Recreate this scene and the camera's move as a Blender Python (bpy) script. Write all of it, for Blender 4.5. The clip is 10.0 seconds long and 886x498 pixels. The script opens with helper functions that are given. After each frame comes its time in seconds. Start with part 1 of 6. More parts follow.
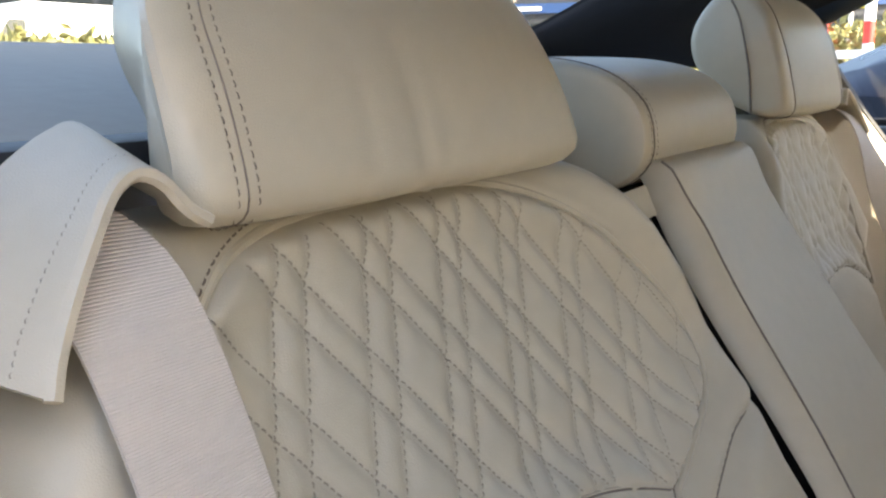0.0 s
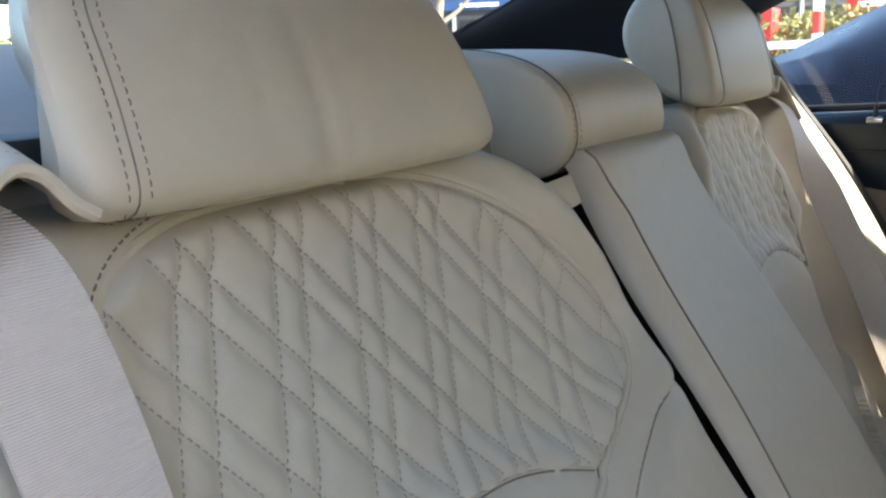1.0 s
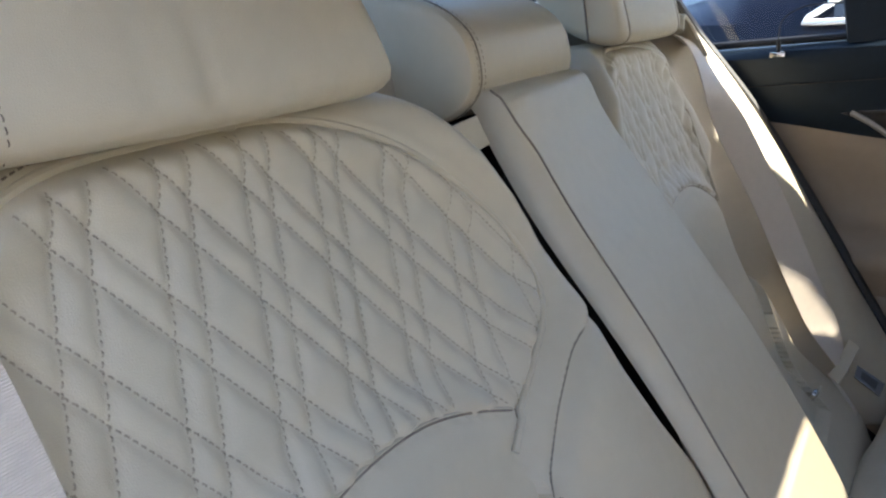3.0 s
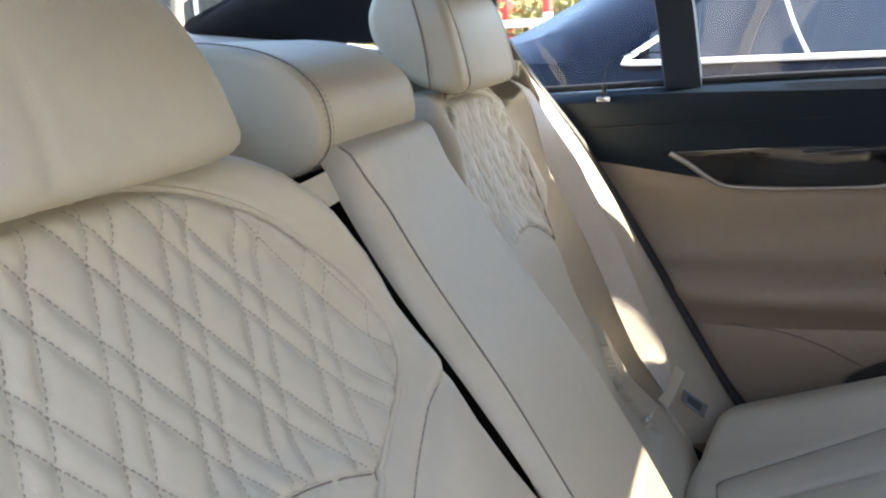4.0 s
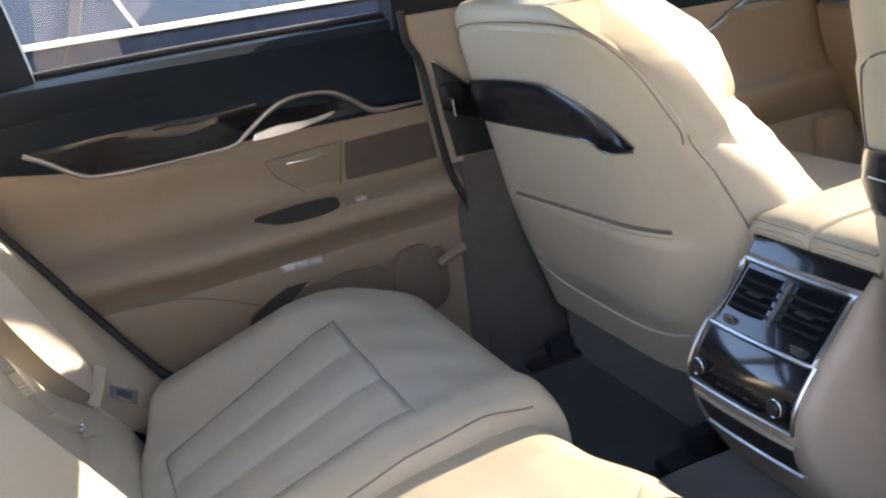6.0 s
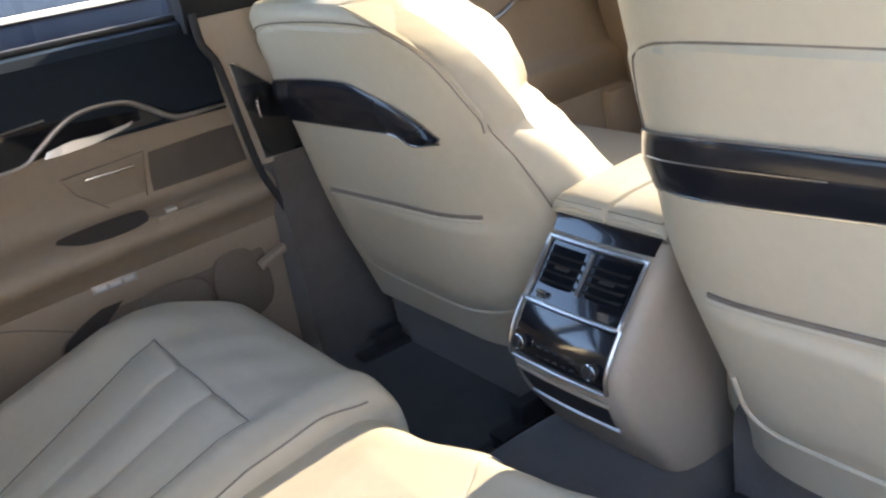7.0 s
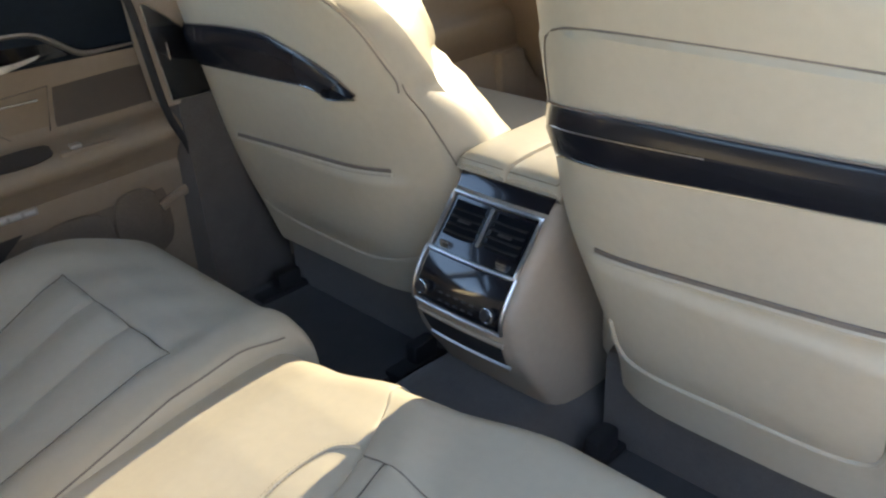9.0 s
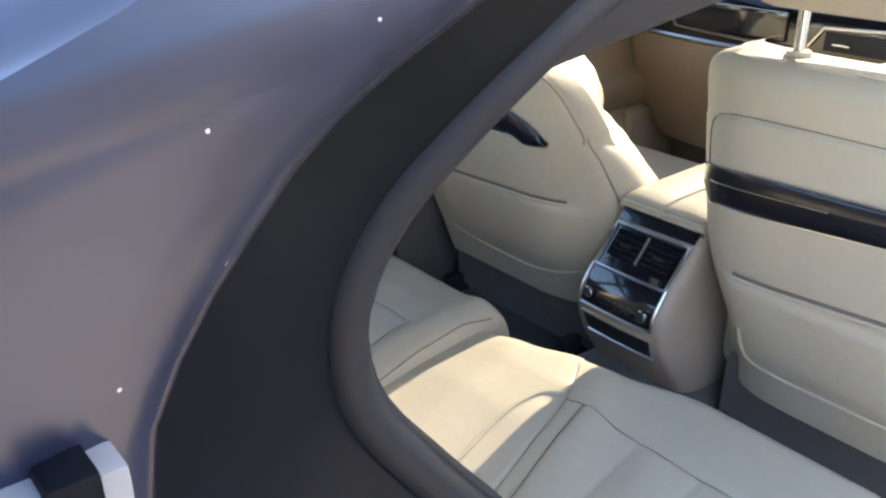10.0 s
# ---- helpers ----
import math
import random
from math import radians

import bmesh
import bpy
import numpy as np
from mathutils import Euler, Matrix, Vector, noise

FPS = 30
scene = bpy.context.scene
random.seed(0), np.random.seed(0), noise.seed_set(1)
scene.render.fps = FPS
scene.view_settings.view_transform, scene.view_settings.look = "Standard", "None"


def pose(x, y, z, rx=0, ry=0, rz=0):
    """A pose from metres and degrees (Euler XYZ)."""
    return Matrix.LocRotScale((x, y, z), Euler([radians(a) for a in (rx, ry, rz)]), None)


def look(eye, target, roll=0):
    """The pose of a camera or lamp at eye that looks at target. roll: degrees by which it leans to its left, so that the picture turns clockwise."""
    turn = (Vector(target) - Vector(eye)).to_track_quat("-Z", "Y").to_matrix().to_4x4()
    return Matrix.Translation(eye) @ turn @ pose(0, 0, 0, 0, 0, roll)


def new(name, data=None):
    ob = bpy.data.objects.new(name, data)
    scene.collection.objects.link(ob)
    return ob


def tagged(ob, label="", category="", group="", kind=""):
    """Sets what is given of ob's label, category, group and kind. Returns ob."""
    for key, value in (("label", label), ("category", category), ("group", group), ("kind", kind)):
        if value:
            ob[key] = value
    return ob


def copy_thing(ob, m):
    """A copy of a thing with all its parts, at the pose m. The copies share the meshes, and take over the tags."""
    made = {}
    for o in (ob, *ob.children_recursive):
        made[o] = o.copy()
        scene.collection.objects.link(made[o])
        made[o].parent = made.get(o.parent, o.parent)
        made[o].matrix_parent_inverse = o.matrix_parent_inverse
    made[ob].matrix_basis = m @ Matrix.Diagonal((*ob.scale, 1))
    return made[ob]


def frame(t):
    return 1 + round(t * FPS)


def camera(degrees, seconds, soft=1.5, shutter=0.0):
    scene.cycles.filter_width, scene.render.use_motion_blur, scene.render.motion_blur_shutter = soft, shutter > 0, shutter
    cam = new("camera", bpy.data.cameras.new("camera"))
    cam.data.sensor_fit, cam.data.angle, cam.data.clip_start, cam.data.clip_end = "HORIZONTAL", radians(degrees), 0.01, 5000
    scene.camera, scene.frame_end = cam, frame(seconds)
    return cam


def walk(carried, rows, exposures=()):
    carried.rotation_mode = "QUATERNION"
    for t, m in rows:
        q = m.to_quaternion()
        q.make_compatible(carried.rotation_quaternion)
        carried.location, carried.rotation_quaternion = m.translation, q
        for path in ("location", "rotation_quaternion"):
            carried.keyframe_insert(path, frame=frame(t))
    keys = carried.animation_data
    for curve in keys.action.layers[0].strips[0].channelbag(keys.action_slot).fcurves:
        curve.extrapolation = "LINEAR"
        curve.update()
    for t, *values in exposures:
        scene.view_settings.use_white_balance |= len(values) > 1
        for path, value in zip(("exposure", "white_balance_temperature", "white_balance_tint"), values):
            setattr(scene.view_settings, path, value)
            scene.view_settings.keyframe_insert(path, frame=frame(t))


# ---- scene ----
cam = camera(55.1, 10.0, soft=2.3)

PATH = [
    (0, (0.6927, -0.6929, 1.0489), (-0.8906, -1.8492, 0.6536), -1.27),
    (0.5, (0.689, -0.6758, 1.0387), (-0.902, -1.7901, 0.562), -2.46),
    (1, (0.6836, -0.6669, 1.0459), (-0.9455, -1.754, 0.6406), -2.32),
    (1.5, (0.654, -0.668, 1.0692), (-0.971, -1.7798, 0.7183), -2.01),
    (2, (0.6354, -0.6785, 1.0768), (-0.9932, -1.7639, 0.6647), -2.44),
    (2.2, (0.6348, -0.6758, 1.0706), (-1.0034, -1.7338, 0.6267), -2.85),
    (3.3, (0.676, -0.66, 1.0302), (-1.0489, -1.545, 0.539), -4.34),
    (3.5, (0.6657, -0.6672, 1.0457), (-1.0911, -1.5074, 0.5899), -3.91),
    (4, (0.666, -0.6726, 1.0576), (-1.1856, -1.2586, 0.5798), -2.91),
    (4.5, (0.6585, -0.6691, 1.0699), (-1.2285, -0.9204, 0.4566), -4.10),
    (5, (0.6609, -0.6683, 1.0928), (-1.2425, -0.5387, 0.4927), -5.26),
    (5.5, (0.6743, -0.6647, 1.106), (-1.1912, -0.2756, 0.4989), -6.45),
    (6, (0.6998, -0.6478, 1.0862), (-1.0427, 0.0644, 0.4107), -7.95),
    (6.2, (0.7062, -0.6406, 1.0834), (-0.9901, 0.1586, 0.3879), -8.35),
    (7.3, (0.7157, -0.6491, 1.1209), (-0.7259, 0.4717, 0.305), -9.20),
    (7.5, (0.7198, -0.6516, 1.1221), (-0.6669, 0.5006, 0.2564), -9.18),
    (8, (0.7278, -0.6572, 1.1169), (-0.5513, 0.5305, 0.1405), -8.59),
    (8.5, (0.7353, -0.6805, 1.112), (-0.5157, 0.5395, 0.1391), -6.30),
    (9, (0.7429, -0.7437, 1.1591), (-0.538, 0.4933, 0.2485), -3.03),
    (9.4, (0.796, -0.8711, 1.2036), (-0.5257, 0.3458, 0.3247), -0.98),
    (9.6, (0.8299, -0.9625, 1.2317), (-0.5173, 0.2576, 0.3972), -0.05),
    (9.8, (0.8613, -1.0673, 1.2667), (-0.5218, 0.1193, 0.4428), 0.84),
    (10, (0.8783, -1.1574, 1.309), (-0.5184, 0.0006, 0.4674), 0.10),
]
# seconds, stops, kelvin, tint: the camera sets itself anew as it turns
EXPOSURES = [(0, 3.03, 7070, 17), (0.5, 2.83, 6720, 15), (1.0, 2.86, 6320, 14), (1.5, 3.03, 6370, 15), (2.0, 3.43, 6470, 16), (3.5, 2.88, 6120, 15), (4.0, 3.45, 6430, 16), (4.5, 3.75, 6480, 16), (5.0, 3.9, 6430, 16), (5.5, 3.95, 6680, 19), (6.0, 3.82, 6990, 20), (7.5, 3.85, 6780, 15), (8.5, 3.44, 7130, 13), (9.5, 3.44, 6820, 15), (10, 3.62, 6680, 15)]
walk(cam, [(t, look(eye, target, roll)) for t, eye, target, roll in PATH], EXPOSURES)

# ---- sky, sun, exposure ----
SUN_YAW, SUN_EL = 7.5, 28.0
world = bpy.data.worlds.new("sky")
scene.world = world
world.use_nodes = True
wn = world.node_tree.nodes
sky = wn.new("ShaderNodeTexSky")
sky.sky_type = "NISHITA"
sky.sun_disc = False
sky.sun_elevation = radians(SUN_EL)
sky.sun_rotation = radians(-SUN_YAW)
wn["Background"].inputs["Strength"].default_value = 0.15
world.node_tree.links.new(sky.outputs[0], wn["Background"].inputs["Color"])
sun_dir = Vector((-math.sin(radians(SUN_YAW)) * math.cos(radians(SUN_EL)), math.cos(radians(SUN_YAW)) * math.cos(radians(SUN_EL)), math.sin(radians(SUN_EL))))
sun_data = bpy.data.lights.new("sun", "SUN")
sun_data.energy, sun_data.angle, sun_data.color = 5.0, radians(0.53), (1.0, 0.89, 0.70)
sun = new("sun", sun_data)
sun.matrix_world = look(sun_dir * 30, (0, 0, 0))


# ---- materials ----
def material(name, color, rough=0.5, metal=0.0, var=0.12, scale=8.0, bump=0.0, bump_scale=600.0, coat=0.0, sheen=0.0, spec=0.5, kind="noise"):
    """A principled surface with colour variation at two scales and a fine relief."""
    m = bpy.data.materials.new(name)
    m.use_nodes = True
    n, l = m.node_tree.nodes, m.node_tree.links
    p = n["Principled BSDF"]
    p.inputs["Roughness"].default_value = rough
    p.inputs["Metallic"].default_value = metal
    p.inputs["Coat Weight"].default_value = coat
    p.inputs["Coat Roughness"].default_value = 0.05
    p.inputs["Sheen Weight"].default_value = sheen
    p.inputs["Specular IOR Level"].default_value = spec
    co = n.new("ShaderNodeTexCoord")
    big, fine = n.new("ShaderNodeTexNoise"), n.new("ShaderNodeTexNoise")
    big.inputs["Scale"].default_value, big.inputs["Detail"].default_value = scale, 4
    fine.inputs["Scale"].default_value, fine.inputs["Detail"].default_value = scale * 14, 3
    for t in (big, fine):
        l.new(co.outputs["Object"], t.inputs["Vector"])
    mixv = n.new("ShaderNodeMath")
    mixv.operation = "ADD"
    l.new(big.outputs["Fac"], mixv.inputs[0])
    l.new(fine.outputs["Fac"], mixv.inputs[1])
    ramp = n.new("ShaderNodeValToRGB")
    c = Vector(color[:3])
    ramp.color_ramp.elements[0].position, ramp.color_ramp.elements[1].position = 0.30, 0.70
    ramp.color_ramp.elements[0].color = (*(c * (1 - var)), 1)
    ramp.color_ramp.elements[1].color = (*[min(0.95, v * (1 + var)) for v in c], 1)
    half = n.new("ShaderNodeMath")
    half.operation = "MULTIPLY"
    half.inputs[1].default_value = 0.5
    l.new(mixv.outputs[0], half.inputs[0])
    l.new(half.outputs[0], ramp.inputs["Fac"])
    l.new(ramp.outputs["Color"], p.inputs["Base Color"])
    rr = n.new("ShaderNodeMapRange")
    rr.inputs["To Min"].default_value, rr.inputs["To Max"].default_value = max(0.02, rough - 0.07), min(1, rough + 0.07)
    l.new(big.outputs["Fac"], rr.inputs["Value"])
    l.new(rr.outputs["Result"], p.inputs["Roughness"])
    if bump:
        if kind == "leather":
            tex = n.new("ShaderNodeTexVoronoi")
            tex.feature = "DISTANCE_TO_EDGE"
            out = tex.outputs["Distance"]
        elif kind == "weave":
            tex = n.new("ShaderNodeTexWave")
            tex.bands_direction = "Z"
            tex.inputs["Distortion"].default_value = 0.8
            out = tex.outputs["Fac"]
        else:
            tex = n.new("ShaderNodeTexNoise")
            tex.inputs["Detail"].default_value = 3
            out = tex.outputs["Fac"]
        tex.inputs["Scale"].default_value = bump_scale
        l.new(co.outputs["Object"], tex.inputs["Vector"])
        b = n.new("ShaderNodeBump")
        b.inputs["Strength"].default_value, b.inputs["Distance"].default_value = bump, 0.0015
        l.new(out, b.inputs["Height"])
        l.new(b.outputs["Normal"], p.inputs["Normal"])
    return m


def glass(name, tint, rough=0.0):
    """Thin window glass: clear with a gloss that grows at grazing angles."""
    m = bpy.data.materials.new(name)
    m.use_nodes = True
    n, l = m.node_tree.nodes, m.node_tree.links
    n.remove(n["Principled BSDF"])
    clear, gloss, mix, edge, power, scale = (n.new("ShaderNode" + k) for k in ("BsdfTransparent", "BsdfGlossy", "MixShader", "LayerWeight", "Math", "Math"))
    clear.inputs["Color"].default_value = (*tint, 1)
    gloss.inputs["Roughness"].default_value = rough
    edge.inputs["Blend"].default_value = 0.5
    power.operation, power.inputs[1].default_value = "POWER", 5.0
    scale.operation, scale.inputs[1].default_value, scale.inputs[2].default_value = "MULTIPLY_ADD", 0.5, 0.03
    l.new(edge.outputs["Facing"], power.inputs[0])
    l.new(power.outputs[0], scale.inputs[0])
    l.new(scale.outputs[0], mix.inputs[0])
    l.new(clear.outputs[0], mix.inputs[1])
    l.new(gloss.outputs[0], mix.inputs[2])
    l.new(mix.outputs[0], n["Material Output"].inputs["Surface"])
    return m


LEATHER = material("ivory_leather", (0.50, 0.437, 0.325), 0.44, var=0.05, scale=5, bump=0.18, bump_scale=900, kind="leather", spec=0.45)
SHELF = material("pale_shelf_cloth", (0.33, 0.30, 0.255), 0.8, var=0.06, scale=6, bump=0.2, bump_scale=900)
LEATHER_DOOR = material("tan_leather", (0.34, 0.265, 0.19), 0.5, var=0.06, scale=5, bump=0.2, bump_scale=700, kind="leather")
PLASTIC_BEIGE = material("beige_plastic", (0.40, 0.325, 0.245), 0.5, var=0.05, scale=6, bump=0.1, bump_scale=1500)
BLACK_LEATHER = material("black_leather", (0.008, 0.016, 0.027), 0.46, spec=0.3, var=0.2, scale=6, bump=0.25, bump_scale=800, kind="leather")
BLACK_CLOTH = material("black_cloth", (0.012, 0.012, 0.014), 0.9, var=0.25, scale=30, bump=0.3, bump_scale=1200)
RUBBER = material("black_rubber", (0.022, 0.022, 0.024), 0.6, var=0.2, scale=20, bump=0.1, bump_scale=500)
PIANO = material("black_lacquer", (0.012, 0.012, 0.015), 0.12, var=0.2, scale=5, coat=0.8)
GRAB = material("dark_satin_lacquer", (0.010, 0.011, 0.016), 0.26, var=0.2, scale=5, coat=0.25, spec=0.4)
WOOD = material("dark_wood_lacquer", (0.010, 0.008, 0.008), 0.10, var=0.4, scale=14, coat=1.0)
CHROME = material("brushed_chrome", (0.72, 0.71, 0.69), 0.22, metal=1.0, var=0.05, scale=12)
WARM_SATIN = material("warm_satin_silver", (0.40, 0.37, 0.335), 0.36, metal=0.85, var=0.06, scale=12)
SATIN = material("satin_silver", (0.60, 0.58, 0.55), 0.32, metal=1.0, var=0.05, scale=12)
CARPET = material("brown_carpet", (0.115, 0.100, 0.088), 0.95, var=0.2, scale=25, bump=0.8, bump_scale=500, sheen=0.3)
MAT = material("black_floor_mat", (0.05, 0.047, 0.046), 0.95, var=0.3, scale=25, bump=0.8, bump_scale=500, sheen=0.2)
THREAD_DARK = material("dark_thread", (0.16, 0.125, 0.10), 0.7, var=0.2, scale=60)
THREAD = material("grey_thread", (0.29, 0.24, 0.185), 0.7, var=0.2, scale=60)
CREASE = material("seam_gap", (0.19, 0.155, 0.125), 0.8, var=0.2, scale=40)
WEBBING = material("belt_webbing", (0.63, 0.545, 0.45), 0.5, var=0.05, scale=9, bump=0.5, bump_scale=330, kind="weave", sheen=0.3)
STEEL_DARK = material("dark_grey_satin", (0.10, 0.10, 0.105), 0.4, metal=0.6, var=0.1, scale=20)
RED = material("red_plastic", (0.55, 0.03, 0.02), 0.4, var=0.08, scale=20)
PAINT = material("dark_blue_paint", (0.005, 0.006, 0.013), 0.30, metal=0.0, var=0.25, scale=5, coat=0.0, spec=0.28)
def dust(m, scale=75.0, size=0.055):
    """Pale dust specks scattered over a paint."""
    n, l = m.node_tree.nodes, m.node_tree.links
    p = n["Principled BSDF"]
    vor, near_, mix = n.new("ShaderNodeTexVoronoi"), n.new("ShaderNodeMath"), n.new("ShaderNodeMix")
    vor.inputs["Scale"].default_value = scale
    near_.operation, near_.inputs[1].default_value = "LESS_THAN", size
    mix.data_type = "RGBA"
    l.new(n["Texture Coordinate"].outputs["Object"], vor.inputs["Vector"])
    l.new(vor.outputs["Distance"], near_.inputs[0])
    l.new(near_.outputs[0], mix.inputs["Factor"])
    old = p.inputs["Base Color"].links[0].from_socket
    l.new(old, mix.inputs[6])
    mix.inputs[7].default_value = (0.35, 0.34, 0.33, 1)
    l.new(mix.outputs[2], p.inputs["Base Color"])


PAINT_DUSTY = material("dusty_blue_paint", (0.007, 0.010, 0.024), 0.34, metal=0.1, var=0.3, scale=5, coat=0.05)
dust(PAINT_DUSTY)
# dark colour that paints the shade inside the door's hollows
HOLLOW_SHADE = material("painted_hollow_shade", (0.06, 0.05, 0.043), 0.9, var=0.2, scale=20)
LINING = material("brown_pocket_lining", (0.20, 0.155, 0.115), 0.75, var=0.12, scale=12, bump=0.2, bump_scale=500)
GRILLE = material("speaker_cloth", (0.15, 0.123, 0.098), 0.7, var=0.1, scale=30, bump=1.0, bump_scale=900, kind="leather")
TRIM = material("grey_satin_trim", (0.16, 0.16, 0.165), 0.55, metal=0.2, var=0.1, scale=15)
SEAL = material("black_seal_rubber", (0.009, 0.010, 0.013), 0.6, var=0.25, scale=20, spec=0.2)
GLASS = glass("window_glass", (0.66, 0.70, 0.70))
GLASS_REAR = glass("tinted_rear_glass", (0.46, 0.50, 0.50))
# front panes: near clearer, far and windscreen darkened to hold back light
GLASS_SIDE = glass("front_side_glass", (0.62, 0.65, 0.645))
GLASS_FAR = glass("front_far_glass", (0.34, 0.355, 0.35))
GLASS_FRONT = glass("sun_dimming_windscreen", (0.20, 0.21, 0.205))
JAMB = material("black_jamb_plastic", (0.0028, 0.0036, 0.0056), 0.5, var=0.3, scale=12, spec=0.06)
SCREEN = material("screen_glass", (0.015, 0.018, 0.024), 0.08, var=0.2, scale=6, coat=0.6)
ASPHALT = material("sunlit_paving", (0.42, 0.37, 0.31), 0.9, var=0.25, scale=1.5, bump=0.6, bump_scale=120)
HEDGE = material("hedge_leaf", (0.22, 0.21, 0.075), 0.6, var=0.4, scale=6)
AUTUMN = material("autumn_leaf", (0.48, 0.22, 0.06), 0.6, var=0.3, scale=6)
BARK = material("bark", (0.22, 0.19, 0.16), 0.9, var=0.3, scale=10, bump=0.5, bump_scale=40)
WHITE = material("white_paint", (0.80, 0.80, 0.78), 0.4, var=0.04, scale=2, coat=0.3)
RED_PAINT = material("red_paint", (0.62, 0.04, 0.03), 0.45, var=0.08, scale=5)
YELLOW = material("yellow_paint", (0.75, 0.62, 0.04), 0.5, var=0.08, scale=5)
SKY_BLOCKER = material("sky_blocker_grey", (0.33, 0.335, 0.35), 0.9, var=0.2, scale=0.8, bump=0.4, bump_scale=60)
FACADE = material("dark_facade", (0.035, 0.038, 0.045), 0.5, var=0.25, scale=0.6)
BLUE = material("blue_sign", (0.02, 0.06, 0.18), 0.4, var=0.1, scale=2)
STEEL = material("galvanised_steel", (0.50, 0.50, 0.50), 0.45, metal=0.7, var=0.1, scale=4)
TYRE = material("tyre_rubber", (0.02, 0.02, 0.02), 0.85, var=0.2, scale=15)
DARK_GLASS = material("tinted_glass", (0.03, 0.035, 0.04), 0.05, var=0.1, scale=3, coat=0.5)
SHOP_GLASS = material("shop_glass", (0.02, 0.024, 0.026), 0.25, var=0.3, scale=0.8, spec=0.25)


# ---- mesh helpers ----
def part(name, bm, mat, parent=None, label="", smooth=True):
    """Links a bmesh as one mesh object, under parent if there is one."""
    bmesh.ops.recalc_face_normals(bm, faces=bm.faces)
    me = bpy.data.meshes.new(name)
    bm.to_mesh(me)
    bm.free()
    if smooth:
        me.shade_smooth()
        me.set_sharp_from_angle(angle=radians(38))
    me.materials.append(mat)
    ob = new(name, me)
    if parent is not None:
        ob.parent = parent
    if label:
        ob["label"] = label
    return ob


def thing(name, label, category, at=(0, 0, 0), group="", kind=""):
    """An Empty at the thing's base; parts are given in world metres and hung under it."""
    ob = new(name)
    ob.empty_display_size = 0.05
    tagged(ob, label, category, group, kind)
    return ob


def spline(pts, n, closed=False):
    """n points on a Catmull-Rom curve through pts, evenly spaced along it."""
    p = np.array(pts, float)
    k = len(p)
    if closed:
        q = np.vstack([p[-1], p, p[0], p[1]])
        segs = k
    else:
        q = np.vstack([2 * p[0] - p[1], p, 2 * p[-1] - p[-2]])
        segs = k - 1
    out = []
    for i in range(segs):
        a, b, c, d = q[i : i + 4]
        for t in np.linspace(0, 1, 24, endpoint=False):
            out.append(0.5 * (2 * b + (c - a) * t + (2 * a - 5 * b + 4 * c - d) * t**2 + (3 * b - a - 3 * c + d) * t**3))
    out.append(p[0] if closed else p[-1])
    out = np.array(out)
    run = np.r_[0, np.cumsum(np.linalg.norm(np.diff(out, axis=0), axis=1))]
    want = np.linspace(0, run[-1], n + 1)[:-1] if closed else np.linspace(0, run[-1], n)
    return np.stack([np.interp(want, run, out[:, j]) for j in range(p.shape[1])], 1)


def sheet(bm, rows, ring=False, flip=False):
    """Faces over a grid of places rows[i][j]; ring joins the last column to the first. Returns the grid of vertices."""
    vs = [[bm.verts.new(tuple(map(float, p))) for p in row] for row in rows]
    m = len(vs[0])
    for a, b in zip(vs, vs[1:]):
        for j in range(m if ring else m - 1):
            k = (j + 1) % m
            bm.faces.new((a[j], b[j], b[k], a[k]))
    return vs


def loft(rings, caps=True):
    """A closed body over rings of places."""
    bm = bmesh.new()
    vs = sheet(bm, rings, ring=True)
    if caps:
        bm.faces.new(vs[0])
        bm.faces.new(vs[-1][::-1])
    return bm


def tube(pts, radius, sides=8, closed=False, bm=None):
    """A round rod along places."""
    bm = bm or bmesh.new()
    p = np.array(pts, float)
    k = len(p)
    rings = []
    up = np.array((0.13, 0.21, 0.97))
    b = None
    for i in range(k):
        d = p[(i + 1) % k] - p[i - 1] if closed else p[min(i + 1, k - 1)] - p[max(i - 1, 0)]
        d = d / (np.linalg.norm(d) + 1e-12)
        a = np.cross(d, up) if b is None or closed else np.cross(b, d)
        a /= np.linalg.norm(a) + 1e-12
        b = np.cross(d, a)
        r = radius[i] if hasattr(radius, "__len__") else radius
        rings.append([p[i] + r * (math.cos(t) * a + math.sin(t) * b) for t in np.linspace(0, 2 * math.pi, sides, endpoint=False)])
    if closed:
        rings.append(rings[0])
    vs = sheet(bm, rings, ring=True)
    if not closed:
        bm.faces.new(vs[0])
        bm.faces.new(vs[-1][::-1])
    else:
        bmesh.ops.remove_doubles(bm, verts=bm.verts, dist=1e-6)
    return bm


def ribbon(left, right, thick, normal=None):
    """A flat band between two lines of places, with a thickness."""
    a, b = np.array(left, float), np.array(right, float)
    rings = []
    for i in range(len(a)):
        d = a[min(i + 1, len(a) - 1)] - a[max(i - 1, 0)]
        n = np.cross(d, b[i] - a[i])
        n = n / (np.linalg.norm(n) + 1e-12) * thick / 2
        rings.append([a[i] + n, b[i] + n, b[i] - n, a[i] - n])
    return loft(rings)


def box(x0, x1, y0, y1, z0, z1, bevel=0.0, seg=2, bm=None):
    bm = bm or bmesh.new()
    made = bmesh.ops.create_cube(bm, size=1)["verts"]
    for v in made:
        v.co = ((x0 + x1) / 2 + v.co.x * (x1 - x0), (y0 + y1) / 2 + v.co.y * (y1 - y0), (z0 + z1) / 2 + v.co.z * (z1 - z0))
    if bevel:
        edges = list({e for v in made for e in v.link_edges})
        bmesh.ops.bevel(bm, geom=edges, offset=bevel, segments=seg, affect="EDGES", profile=0.6)
    return bm


